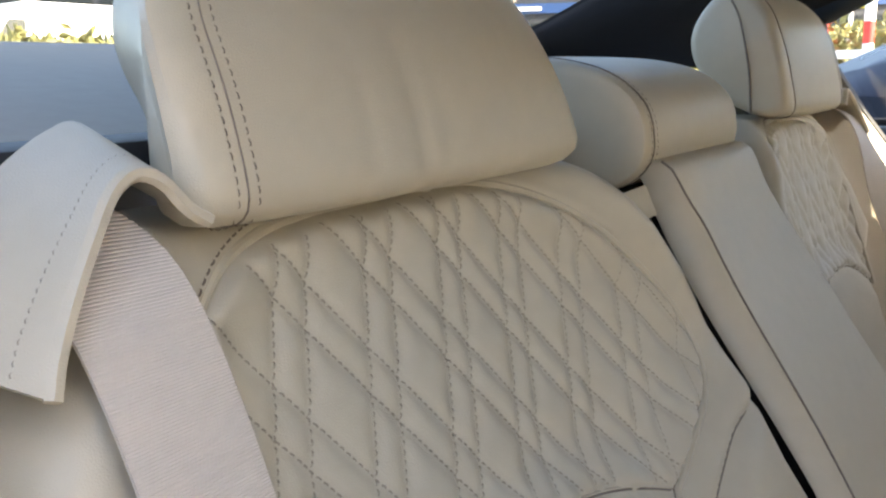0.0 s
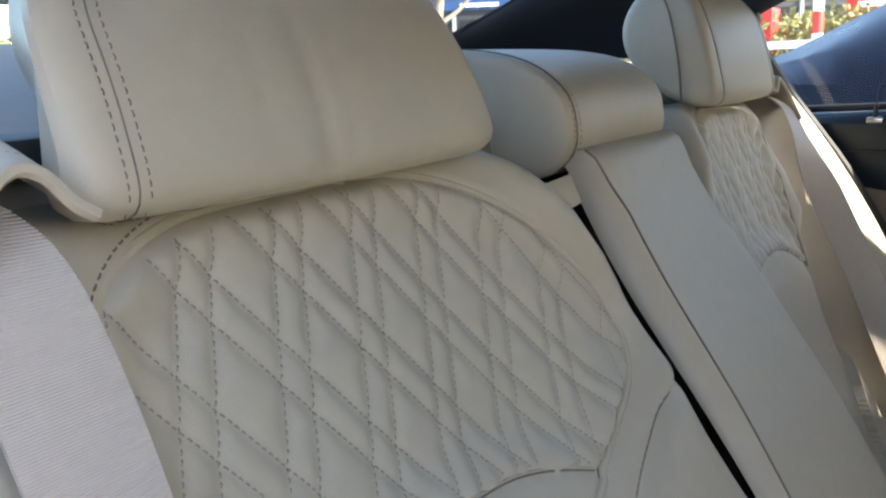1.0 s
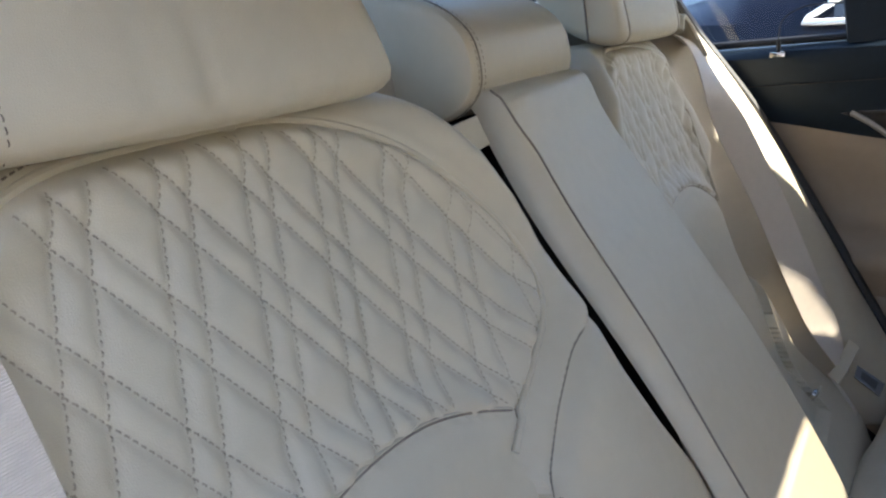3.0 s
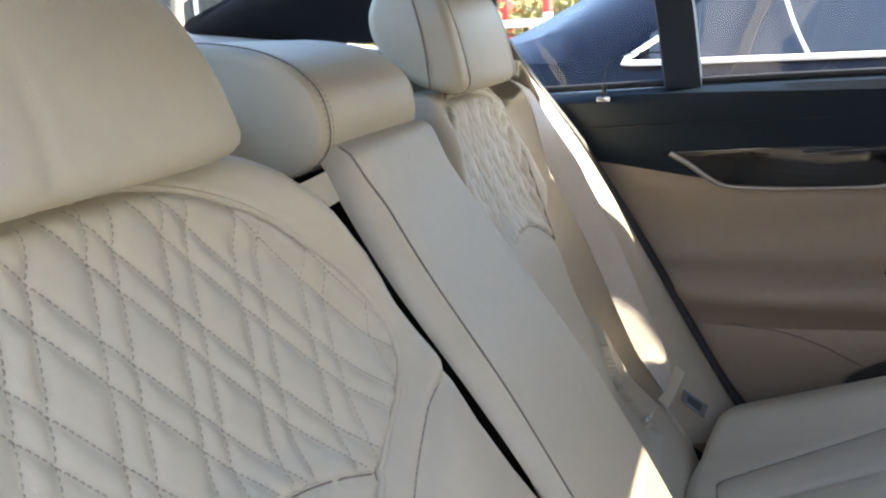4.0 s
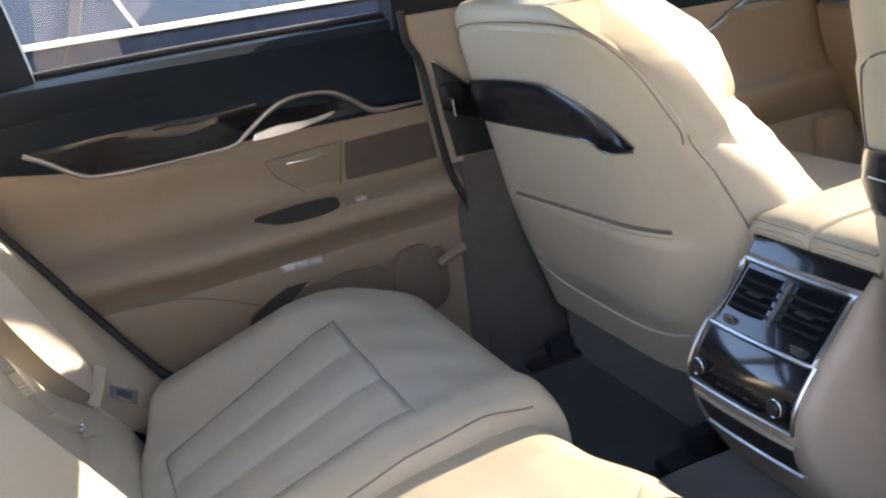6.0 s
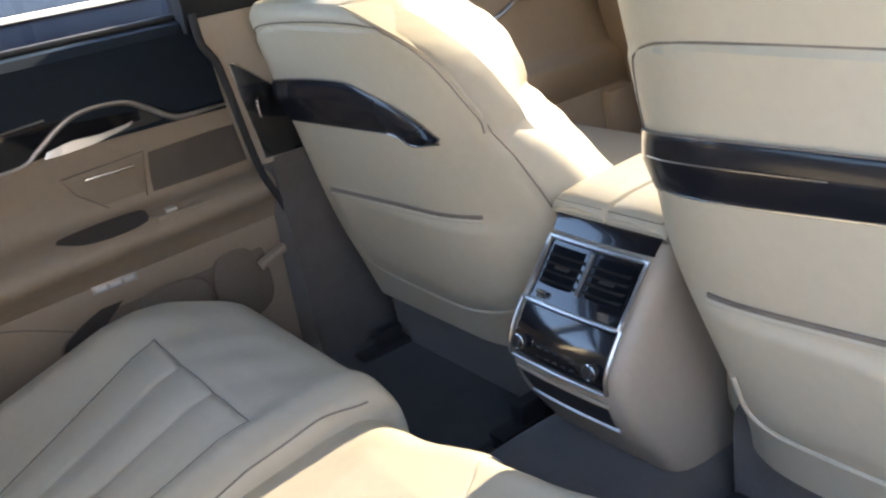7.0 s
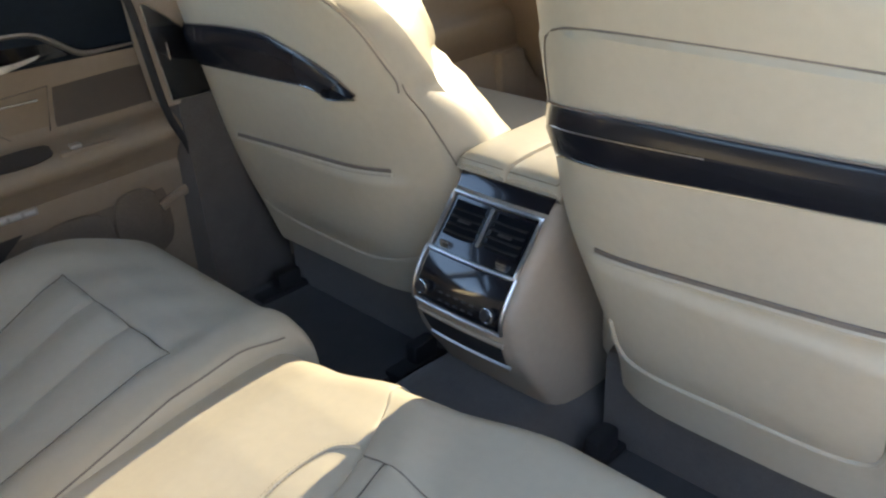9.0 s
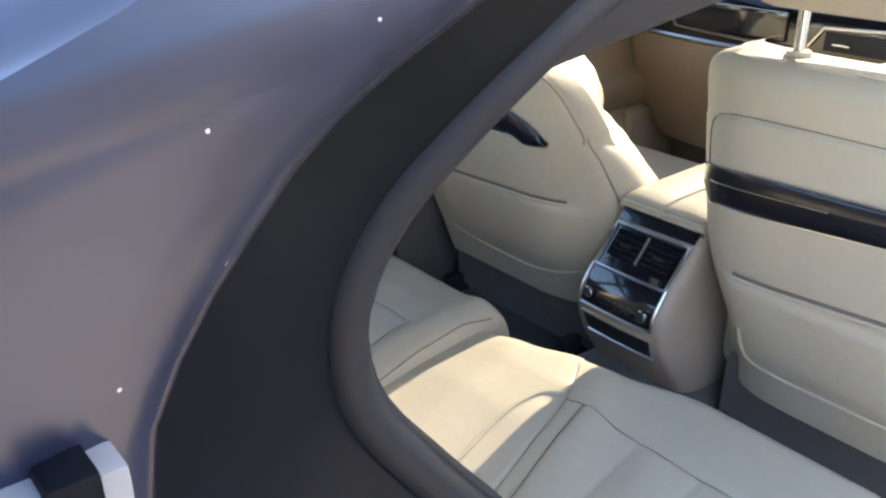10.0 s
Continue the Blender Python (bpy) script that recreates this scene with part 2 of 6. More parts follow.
def prism(outline, depth, bevel=0.0):
    """A plate: outline (closed list of places, in a plane) pushed by depth, its front rim bevelled."""
    o = np.array(outline, float)
    d = np.array(depth, float)
    if not bevel:
        return loft([o, o + d])
    mid = o.mean(0)
    far = np.linalg.norm(o - mid, axis=1, keepdims=True)
    small = mid + (o - mid) * np.maximum(0.2, 1 - bevel / far)
    u = d / np.linalg.norm(d)
    rings = [o, o + d - u * bevel]
    rings.append(mid + (o - mid) * np.maximum(0.2, 1 - 0.3 * bevel / far) + d - 0.3 * u * bevel)
    rings.append(small + d)
    return loft(rings)


def dashes(lines, length, gap, width, lift=0.0007, bm=None):
    """Stitches: short rods laid along lines of (place, normal)."""
    bm = bm or bmesh.new()
    for pts, nors in lines:
        p, nn = np.array(pts, float), np.array(nors, float)
        run = np.r_[0, np.cumsum(np.linalg.norm(np.diff(p, axis=0), axis=1))]
        s = gap
        while s + length < run[-1]:
            a = np.array([np.interp(s, run, p[:, j]) for j in range(3)])
            b = np.array([np.interp(s + length, run, p[:, j]) for j in range(3)])
            n = np.array([np.interp(s, run, nn[:, j]) for j in range(3)])
            n /= np.linalg.norm(n) + 1e-12
            side = np.cross(b - a, n)
            side *= width / 2 / (np.linalg.norm(side) + 1e-12)
            m = (a + b) / 2 + n * lift
            vs = [bm.verts.new(tuple(q)) for q in (a - side, a + side, m + side, m - side, b - side, b + side)]
            bm.faces.new((vs[0], vs[1], vs[2], vs[3]))
            bm.faces.new((vs[3], vs[2], vs[5], vs[4]))
            s += length + gap
    return bm


def mirrored(pts, sx):
    return [(p[0] * sx, *p[1:]) for p in pts]


def smoothstep(a, b, v):
    t = np.clip((v - a) / (b - a), 0, 1)
    return t * t * (3 - 2 * t)


def near(px, pz, line):
    """Distance from places (arrays) to a dense line of 2D points."""
    best = np.full(px.shape, 9.0)
    for a, b in zip(line[:-1], line[1:]):
        d = b - a
        t = np.clip(((px - a[0]) * d[0] + (pz - a[1]) * d[1]) / (d @ d + 1e-12), 0, 1)
        best = np.minimum(best, np.hypot(px - a[0] - t * d[0], pz - a[1] - t * d[1]))
    return best


def inside(px, pz, line):
    hit = np.zeros(px.shape, bool)
    for a, b in zip(line, np.roll(line, -1, axis=0)):
        crosses = (a[1] > pz) != (b[1] > pz)
        hit ^= crosses & (px < (b[0] - a[0]) * (pz - a[1]) / (b[1] - a[1] + 1e-12) + a[0])
    return hit


# ---- rear seats ----
def back_plane(z):
    return -0.87 + (0.78 - z) * 0.364


TOP_R, TOP_Z = 0.037, 0.962


def back_prof(z):
    e = np.clip(z - TOP_Z, 0, TOP_R * 0.999)
    return back_plane(z) - (TOP_R - np.sqrt(TOP_R**2 - e**2))


PANEL = spline([(0.236, 0.776), (0.215, 0.795), (0.190, 0.814), (0.157, 0.834), (0.139, 0.853), (0.136, 0.872), (0.149, 0.899), (0.180, 0.934), (0.224, 0.968), (0.290, 0.9895), (0.380, 0.9915), (0.452, 0.988), (0.494, 0.974), (0.513, 0.948), (0.518, 0.900), (0.512, 0.840), (0.508, 0.780)], 140)
ARC = np.array([(x, 0.822 - 0.042 * ((x - 0.345) / 0.162) ** 2) for x in np.linspace(0.224, 0.508, 50)])
PANEL_LOOP = np.vstack([PANEL, [(0.50, 0.50), (0.24, 0.50)]])
CREASE_LINE = spline([(0.102, 0.832), (0.118, 0.826), (0.158, 0.811), (0.200, 0.783), (0.245, 0.735), (0.275, 0.69)], 30)
EDGE_Z = [0.40, 0.46, 0.70, 0.74, 0.78, 0.83, 0.87, 0.95, 0.98]
EDGE_OUT = [0.095, 0.085, 0.064, 0.058, 0.052, 0.043, 0.034, 0.030, 0.016]
QV = [0.4515 + 0.35 - n * 0.0575 + o for n in range(-2, 9) for o in (0.0, 0.019)]
QD = [0.445 - 0.71 - n * 0.058 + o for n in range(-8, 6) for o in (0.0, -0.021)]


def back_relief(x, z, deep=1.0):
    """How far the right seat's backrest stands proud of its plane."""
    shape = np.shape(x)
    x, z = np.atleast_1d(x).astype(float), np.atleast_1d(z).astype(float)
    d = near(x, z, PANEL)
    isin = inside(x, z, PANEL_LOOP)
    arc_z = 0.822 - 0.042 * ((x - 0.345) / 0.162) ** 2
    upper = isin & (z > arc_z)
    lower = isin & ~upper
    da = np.where((x > 0.18) & (x < 0.515), np.abs(z - arc_z), 9)
    s = z * 1.064
    dv = np.min([np.abs(x + 0.35 * s - c) for c in QV], axis=0) / 1.06
    dd = np.min([np.abs(x - 0.71 * s - c) for c in QD], axis=0) / 1.226
    puff = 0.0014 * (1 - np.exp(-((dv / 0.0032) ** 2))) + 0.0014 * (1 - np.exp(-((dd / 0.0032) ** 2)))
    puff += 0.0022 * smoothstep(0, 0.013, np.minimum(dv, dd))
    out = np.zeros(x.shape)
    edge = smoothstep(0, 0.03, np.minimum(d, da))
    out = np.where(upper, -0.004 - 0.010 * edge + deep * puff * np.minimum(1, d / 0.006), out)
    out = np.where(lower, -0.002 + 0.006 * edge, out)
    out = np.where(~isin, 0.016 * smoothstep(0, 0.035, d), out)
    out += (np.interp(z, EDGE_Z, EDGE_OUT) - 0.016) * smoothstep(0.30, 0.13, x)
    out -= 0.0035 * np.exp(-((d / 0.0035) ** 2)) + np.where(isin, 0.003 * np.exp(-((da / 0.003) ** 2)), 0)
    cz = np.interp(x, CREASE_LINE[:, 0], CREASE_LINE[:, 1])
    out -= 0.003 * smoothstep(0.002, -0.004, z - cz) * smoothstep(0.28, 0.22, x)
    out += 0.05 * smoothstep(0.57, 0.44, z) * smoothstep(0.25, 0.35, x)
    out -= 0.006 * np.exp(-((near(x, z, CREASE_LINE) / 0.004) ** 2))
    return out.reshape(shape)


def x_in(z):
    return np.interp(z, [0.64, 0.70, 0.745, 0.785, 0.83, 0.867, 0.894, 0.915, 0.935, 0.954, 0.968, 0.98, 0.99, 1.0], [0.059, 0.072, 0.091, 0.103, 0.107, 0.109, 0.116, 0.125, 0.138, 0.151, 0.159, 0.167, 0.183, 0.205])


def x_out(z, sx=1):
    if sx > 0:
        return 0.585 - 0.06 * smoothstep(0.93, 1.0, z)
    return np.interp(z, [0.40, 0.51, 0.61, 0.68, 0.72, 0.76, 0.80, 0.85, 0.90, 0.97, 1.0], [0.61, 0.60, 0.555, 0.505, 0.492, 0.497, 0.520, 0.546, 0.543, 0.52, 0.50])


def settle(p, sx):
    """Turns a place of the right seat into one of the seat on side sx; the far seat is a little narrower outside."""
    p = np.array(p, float)
    if sx < 0:
        p[..., 0] = -(p[..., 0] - 0.022 * smoothstep(0.36, 0.52, p[..., 0]))
    return p


def back_point(x, z, lift=0.0, deep=1.0):
    return np.stack([x, back_prof(z) + back_relief(x, z, deep) + lift, z], -1)


def backrest_mesh(sx):
    zs = np.r_[np.linspace(0.40, 0.95, 165), np.linspace(0.953, 0.9985, 26)]
    n = 190
    rows = []
    for z in zs:
        a, b = x_in(z), x_out(z, sx)
        xs = np.linspace(a, b, n)
        r = 0.022
        e = np.minimum(xs - a, b - xs)
        roll = np.where(e < r, r - np.sqrt(np.maximum(r * r - (r - np.minimum(e, r)) ** 2, 0)), 0)
        p = back_point(xs, np.full(n, z), 0.0, 1.0 if sx > 0 else 1.5) - np.stack([0 * xs, roll, 0 * xs], -1)
        back = np.array([[a, p[0, 1] - 0.05, z], [a, p[0, 1] - 0.02, z]])
        far = np.array([[b, p[-1, 1] - 0.02, z], [b, p[-1, 1] - 0.05, z]])
        rows.append(np.vstack([back, p, far]))
    last = rows[-1]
    for dy, dz in ((0.03, 0.0008), (0.08, 0.001), (0.13, -0.02)):
        rows.append(last + np.array((0, -dy, dz)))
    bm = bmesh.new()
    rows = [settle(r, sx) for r in rows]
    sheet(bm, rows)
    return bm


def quilt_lines():
    """Stitch lines of the quilted insert, clipped to it, as (x, z) runs."""
    runs = []
    for family, slope in ((QV, -0.35), (QD, 0.71)):
        for c in family:
            s = np.linspace(0.78, 0.9915, 150) * 1.064
            x, z = slope * s + c, s / 1.064
            ok = inside(x, z, PANEL_LOOP) & (z > 0.822 - 0.042 * ((x - 0.345) / 0.162) ** 2 + 0.002) & (near(x, z, PANEL) > 0.003)
            for piece in np.split(np.arange(len(s)), np.where(np.diff(ok.astype(int)) != 0)[0] + 1):
                if ok[piece[0]] and len(piece) > 5:
                    runs.append((x[piece], z[piece]))
    return runs


def headrest_mesh(xa, xb, prof, sx, end=0.012, pinch=0.06, top=0.0, taper=0.0, slope=0.0):
    """A padded headrest: rings of a (y, z) profile from xa to xb with rounded ends."""
    p = spline(prof, 56, closed=True)
    mid = p.mean(0)
    w = xb - xa
    rings = []
    for f, g in ((0, 0.0), (0.0, 0.80), (0.10, 0.90), (0.35, 0.965), (0.8, 0.992), (1.5, 1.0)):
        rings.append((xa + f * end, g))
    for t in np.linspace(0.1, 0.9, 44 if slope else 12):
        rings.append((xa + w * t, 1.0 + pinch * 0.25 * math.sin(math.pi * t)))
    for f, g in ((1.5, 1.0), (0.8, 0.992), (0.35, 0.965), (0.10, 0.90), (0.0, 0.80), (0, 0.0)):
        rings.append((xb - f * end, g))
    out = []
    for x, g in rings:
        q = mid + (p - mid) * max(g, 0.02)
        zc = q[:, 1]
        cx = (xa + xb) / 2
        squeeze = 1 - top * smoothstep(p[:, 1].max() - 0.055, p[:, 1].max(), zc)
        if slope and x < cx:
            squeeze = 1 - slope * np.interp(zc - p[:, 1].min(), [0.0, 0.012, 0.04, 0.09, 0.115, 0.138], [0.03, 0.0, 0.05, 0.15, 0.23, 0.38])
        if x > cx:
            squeeze = squeeze * (1 - taper * smoothstep(0.012, 0.095, p[:, 0].max() - q[:, 0]))
        if slope:
            front_ = smoothstep(-0.99, -0.945, q[:, 0])
            q = q.copy()
            for x0, w0, deep in ((0.384, 0.007, 0.0022), (0.366, 0.010, 0.0012), (0.420, 0.006, 0.0009)):
                q[:, 0] -= front_ * deep * math.exp(-(((x - x0) / w0) ** 2)) * smoothstep(1.10, 1.03, q[:, 1])
        out.append(np.column_stack([(cx + (x - cx) * squeeze) * sx, q]))
    return loft(out)


def seam_ring(x, prof, sx, grow=1.0, n=80, cx=None, taper=0.0):
    p = spline(prof, n, closed=True)
    mid = p.mean(0)
    q = mid + (p - mid) * grow
    xs = np.full(n, x * 1.0)
    if cx is not None:
        xs = cx + (xs - cx) * (1 - 0.10 * smoothstep(p[:, 1].max() - 0.055, p[:, 1].max(), p[:, 1])) * (1 - (taper if x > cx else 0) * smoothstep(0.012, 0.095, p[:, 0].max() - p[:, 0]))
    return np.column_stack([xs * sx, q])


HEAD = [(-0.926, 1.006), (-0.929, 1.035), (-0.941, 1.08), (-0.958, 1.115), (-0.985, 1.136), (-1.015, 1.130), (-1.034, 1.100), (-1.034, 1.065), (-1.012, 1.032), (-0.980, 1.008), (-0.945, 0.998)]
HEAD_NEAR = [(-0.926, 1.004), (-0.929, 1.030), (-0.941, 1.064), (-0.962, 1.098), (-0.990, 1.121), (-1.016, 1.122), (-1.034, 1.098), (-1.034, 1.062), (-1.012, 1.032), (-0.980, 1.008), (-0.945, 0.997)]
MID_HEAD = [(-0.944, 0.978), (-0.938, 1.000), (-0.948, 1.030), (-0.985, 1.054), (-1.05, 1.064), (-1.11, 1.055), (-1.13, 1.01), (-1.10, 0.972), (-1.03, 0.960), (-0.97, 0.962)]


def side_pad(sx):
    """The outer bolster beside the backrest, along the door opening."""
    inner = spline([(0.50, -0.985, 0.99), (0.54, -0.975, 0.96), (0.548, -0.935, 0.88), (0.55, -0.875, 0.74), (0.55, -0.825, 0.62), (0.55, -0.76, 0.42)], 40)
    if sx < 0:
        inner = spline([(0.475, -1.000, 0.99), (0.495, -0.990, 0.95), (0.512, -0.960, 0.88), (0.490, -0.945, 0.78), (0.465, -0.935, 0.70), (0.515, -0.885, 0.60), (0.560, -0.790, 0.42)], 40)
    crown = spline([(0.60, -0.975, 1.030), (0.618, -0.925, 0.975), (0.628, -0.862, 0.872), (0.632, -0.785, 0.72), (0.632, -0.735, 0.61), (0.63, -0.64, 0.42)], 40)
    outer = spline([(0.66, -1.005, 1.045), (0.684, -0.945, 0.985), (0.702, -0.856, 0.862), (0.706, -0.755, 0.690), (0.706, -0.703, 0.597), (0.704, -0.60, 0.42)], 40)
    rows = []
    for a, b, c in zip(inner, crown, outer):
        line = spline([a, (a + b) / 2 + np.array((0.012, -0.006, -0.002)), b, (b + c) / 2 + np.array((0, 0.010, 0.004)), c, c + np.array((0.004, -0.03, 0.0))], 26)
        rows.append(line * np.array((sx, 1, 1)))
    bm = bmesh.new()
    sheet(bm, rows)
    return bm


def belt(sx):
    c = spline([(0.545, -0.985, 1.004), (0.545, -0.955, 1.001), (0.545, -0.924, 0.986), (0.5435, -0.904, 0.954), (0.5435, -0.882, 0.905), (0.548, -0.852, 0.84), (0.559, -0.813, 0.755), (0.570, -0.765, 0.635), (0.575, -0.718, 0.53)], 60)
    w = 0.0235
    tilt = np.linspace(0, 1, 60)
    left = np.array([(p[0] - w * (0.97 - 0.1 * t), p[1] - 0.003 + 0.005 * t, p[2] + 0.004 * (1 - t)) for p, t in zip(c, tilt)])
    right = np.array([(p[0] + w * (0.97 - 0.1 * t), p[1] + 0.003 - 0.003 * t, p[2] - 0.004 * (1 - t)) for p, t in zip(c, tilt)])
    if sx < 0:
        turn = (smoothstep(0.14, 0.36, tilt) * smoothstep(1.08, 0.86, tilt))[:, None]
        left = left * (1 - turn) + (c + np.array((-0.013, -0.0185, -0.004))) * turn
        right = right * (1 - turn) + (c + np.array((0.013, 0.0185, 0.004))) * turn
    left, right = left * np.array((sx, 1, 1)), right * np.array((sx, 1, 1))
    return ribbon(left, right, 0.0016)


def guide(sx):
    front = spline([(0.509, -0.925, 1.003), (0.517, -0.926, 1.0085), (0.525, -0.927, 1.018), (0.534, -0.928, 1.0215), (0.544, -0.926, 1.0165), (0.555, -0.921, 1.004), (0.566, -0.916, 0.989), (0.575, -0.911, 0.975), (0.580, -0.907, 0.965)], 40)
    back = front + np.array([(-0.013 + 0.045 * max(0, t - 0.35) / 0.65, -0.063 + 0.022 * t, 0.010 + 0.010 * t) for t in np.linspace(0, 1, 40)])
    left, right = front * np.array((sx, 1, 1)), back * np.array((sx, 1, 1))
    return left, right, ribbon(left, right, 0.0045)


def rear_seat(sx, label):
    seat = thing("rear_seat", label, "car seat", group="rear seats")
    back = part("backrest", backrest_mesh(sx), LEATHER, seat, "ivory quilted leather backrest with diamond stitching")
    deep = 1.0 if sx > 0 else 1.5
    runs = []
    for x, z in quilt_lines():
        p = back_point(x, z, 0.0003, deep)
        runs.append((settle(p, sx), np.tile((0, 0.94, 0.34), (len(x), 1))))
    tagged(part("quilt_stitching", dashes(runs, 0.0027, 0.0015, 0.0009), THREAD, back, "rows of fine grey stitches"), kind="stuff")
    pipe = settle(back_point(PANEL[:, 0], PANEL[:, 1], 0.0022), sx)
    part("piping", tube(pipe, 0.0028, 8), LEATHER, back, "ivory leather piping round the insert")
    off = PANEL.copy()
    tang = np.gradient(PANEL, axis=0)
    nor = np.column_stack([-tang[:, 1], tang[:, 0]]) / np.linalg.norm(tang, axis=1, keepdims=True)
    off = PANEL + nor * 0.0055
    off = off[(off[:, 1] < 0.995) & (off[:, 0] > 0.40)]
    part("edge_stitching", dashes([(settle(back_point(off[:, 0], off[:, 1], 0.0006), sx), np.tile((0, 0.94, 0.34), (len(off), 1)))], 0.0036, 0.0018, 0.0010), THREAD_DARK, back, "dark brown stitches")
    arc = settle(back_point(ARC[:, 0], ARC[:, 1], 0.0005), sx)
    part("lumbar_seam", tube(arc, 0.0016, 6), LEATHER, back)
    gap = back_point(PANEL[:, 0] , PANEL[:, 1], -0.0004) + np.column_stack([nor[:, 0] * 0.0026, 0 * nor[:, 0], nor[:, 1] * 0.0026])
    part("seam_gap", tube(settle(gap, sx), 0.0013, 5), CREASE, back, "dark seam line")
    rim = back_point(PANEL[:, 0], PANEL[:, 1], -0.0004) - np.column_stack([nor[:, 0] * 0.0034, 0 * nor[:, 0], nor[:, 1] * 0.0034])
    part("seam_gap", tube(settle(rim, sx), 0.0008, 5), CREASE, back, "dark seam line")
    garc = settle(back_point(ARC[:, 0], ARC[:, 1] - 0.0004, 0.0014), sx)
    part("seam_gap", tube(garc, 0.0009, 5), CREASE, back, "dark seam line")
    cl = CREASE_LINE[CREASE_LINE[:, 0] < 0.235]
    cl = cl[cl[:, 0] > 0.126]
    part("seam_gap", tube(settle(back_point(cl[:, 0], cl[:, 1], 0.0), sx), 0.0011, 5), CREASE, back, "dark seam line")
    fl = [np.array([(0.232 - 0.075 * t, 0.748 - 0.073 * t - o) for t in np.linspace(0, 1, 16)]) for o in (0, 0.006)]
    part("flap_stitching", dashes([(settle(back_point(q[:, 0], q[:, 1], 0.0008), sx), np.tile((0, 0.94, 0.34), (16, 1))) for q in fl], 0.0034, 0.0018, 0.001), THREAD_DARK, back)
    part("side_pad", side_pad(sx), LEATHER, seat, "smooth ivory leather outer bolster")
    shape = HEAD_NEAR if sx > 0 else HEAD
    head = part("headrest", headrest_mesh(0.226 if sx > 0 else 0.240, 0.514, shape, sx, end=0.020, top=0.10, taper=0.30, slope=1 if sx > 0 else 0), LEATHER, seat, "padded ivory leather headrest")
    for x in (0.491, 0.262)[: 1 if sx > 0 else 2]:
        part("seam", tube(seam_ring(x, shape, sx, 1.002, 80, 0.370 if sx > 0 else 0.377, 0.30), 0.0004, 5, closed=True), CREASE, head, "fine dark leather seam")
        lines = []
        for o in (0.0048, -0.0048):
            ring = seam_ring(x + o, shape, sx, 1.004, 160, 0.370 if sx > 0 else 0.377, 0.30)
            c = ring.mean(0)
            nn = ring - c
            nn[:, 0] = 0
            lines.append((ring, nn))
        part("stitching", dashes(lines, 0.0027, 0.0016, 0.0007), THREAD_DARK, head, "dark brown double stitching")
    if sx < 0:
        gap = spline([(-0.262, -1.003, 1.1375), (-0.246, -0.998, 1.1325), (-0.2405, -0.992, 1.126), (-0.2395, -0.981, 1.105), (-0.2385, -0.972, 1.070), (-0.2385, -0.967, 1.040), (-0.241, -0.965, 1.004)], 30)
        part("shell_joint", tube(gap, 0.0012, 6), CREASE, head, "dark joint line")
    for x in (0.33, 0.42):
        part("headrest_post", tube([(sx * x, -0.99, 0.95), (sx * x, -0.99, 1.01)], 0.006, 12), CHROME, seat)
    f, b, bm = guide(sx)
    g = part("belt_guide", bm, LEATHER, seat, "arched ivory leather belt guide loop")
    part("piping", tube(f, 0.0028, 6), LEATHER, g, "stitched leather edge")
    part("piping", tube(b, 0.0022, 6), LEATHER, g, "stitched leather edge")
    inner = f * 0.8 + b * 0.2
    part("stitching", dashes([(inner[3:] + np.array((sx * 0.001, 0.0012, 0.0026)), np.tile((sx * 0.6, 0.3, 0.7), (37, 1)))], 0.0018, 0.0014, 0.0004), THREAD, g)
    web = part("belt_webbing", belt(sx), WEBBING, seat, "woven beige seat belt webbing")
    return seat


rear_seat(1, "ivory leather rear seat with diamond quilted backrest, in shade")
rear_seat(-1, "ivory leather rear seat with diamond quilting, partly sunlit")


# belt tongue and anchors by the far seat
tongue = thing("belt_tongue", "beige seat belt tongue with dark steel plate on webbing", "belt buckle")
bar = spline([(-0.589, -0.701, 0.555), (-0.583, -0.708, 0.538), (-0.574, -0.716, 0.520), (-0.567, -0.725, 0.505)], 16)
across = np.array((0.0030, 0.0078, -0.0052))
part("cover", ribbon(bar - across * 0.9, bar + across * 0.9, 0.009), LEATHER, tongue, "beige plastic cover")
quad = np.array([(-0.576, -0.696, 0.527), (-0.570, -0.660, 0.506), (-0.561, -0.666, 0.489), (-0.568, -0.699, 0.512)])
toward = np.array((0.0022, 0.0002, 0.0016))
plate = part("plate", prism([tuple(p) for p in quad], tuple(toward), 0.0006), STEEL_DARK, tongue, "dark steel latch plate")
core = quad.mean(0) + (quad - quad.mean(0)) * 0.58 + toward * 1.15
part("slot", prism([tuple(p) for p in core], tuple(toward * 0.3), 0.0), RUBBER, plate, "dark slot")
lap = spline([(-0.567, -0.728, 0.510), (-0.560, -0.712, 0.490), (-0.553, -0.700, 0.474), (-0.550, -0.698, 0.45)], 16)
part("lap_strap", ribbon(lap - across * 0.75, lap + across * 0.75, 0.0018), WEBBING, tongue, "folded beige webbing")
anchor = thing("child_seat_anchor", "round chrome child seat anchor in leather slot", "anchor")
bm = bmesh.new()
bmesh.ops.create_cone(bm, cap_ends=True, segments=24, radius1=0.009, radius2=0.007, depth=0.008)
bm.transform(pose(-0.470, -0.742, 0.522, 60, 0, 0))
part("cap", bm, CHROME, anchor, "round chrome cap")
part("ring", tube([(-0.47 + 0.010 * math.cos(a), -0.739 + 0.005 * math.sin(a), 0.524 + 0.010 * math.sin(a)) for a in np.linspace(0, 2 * math.pi, 20, endpoint=False)], 0.0018, 6, closed=True), LEATHER, anchor, "beige rim")
strap = thing("pull_tab", "narrow beige leather pull tab with dark slit", "strap")
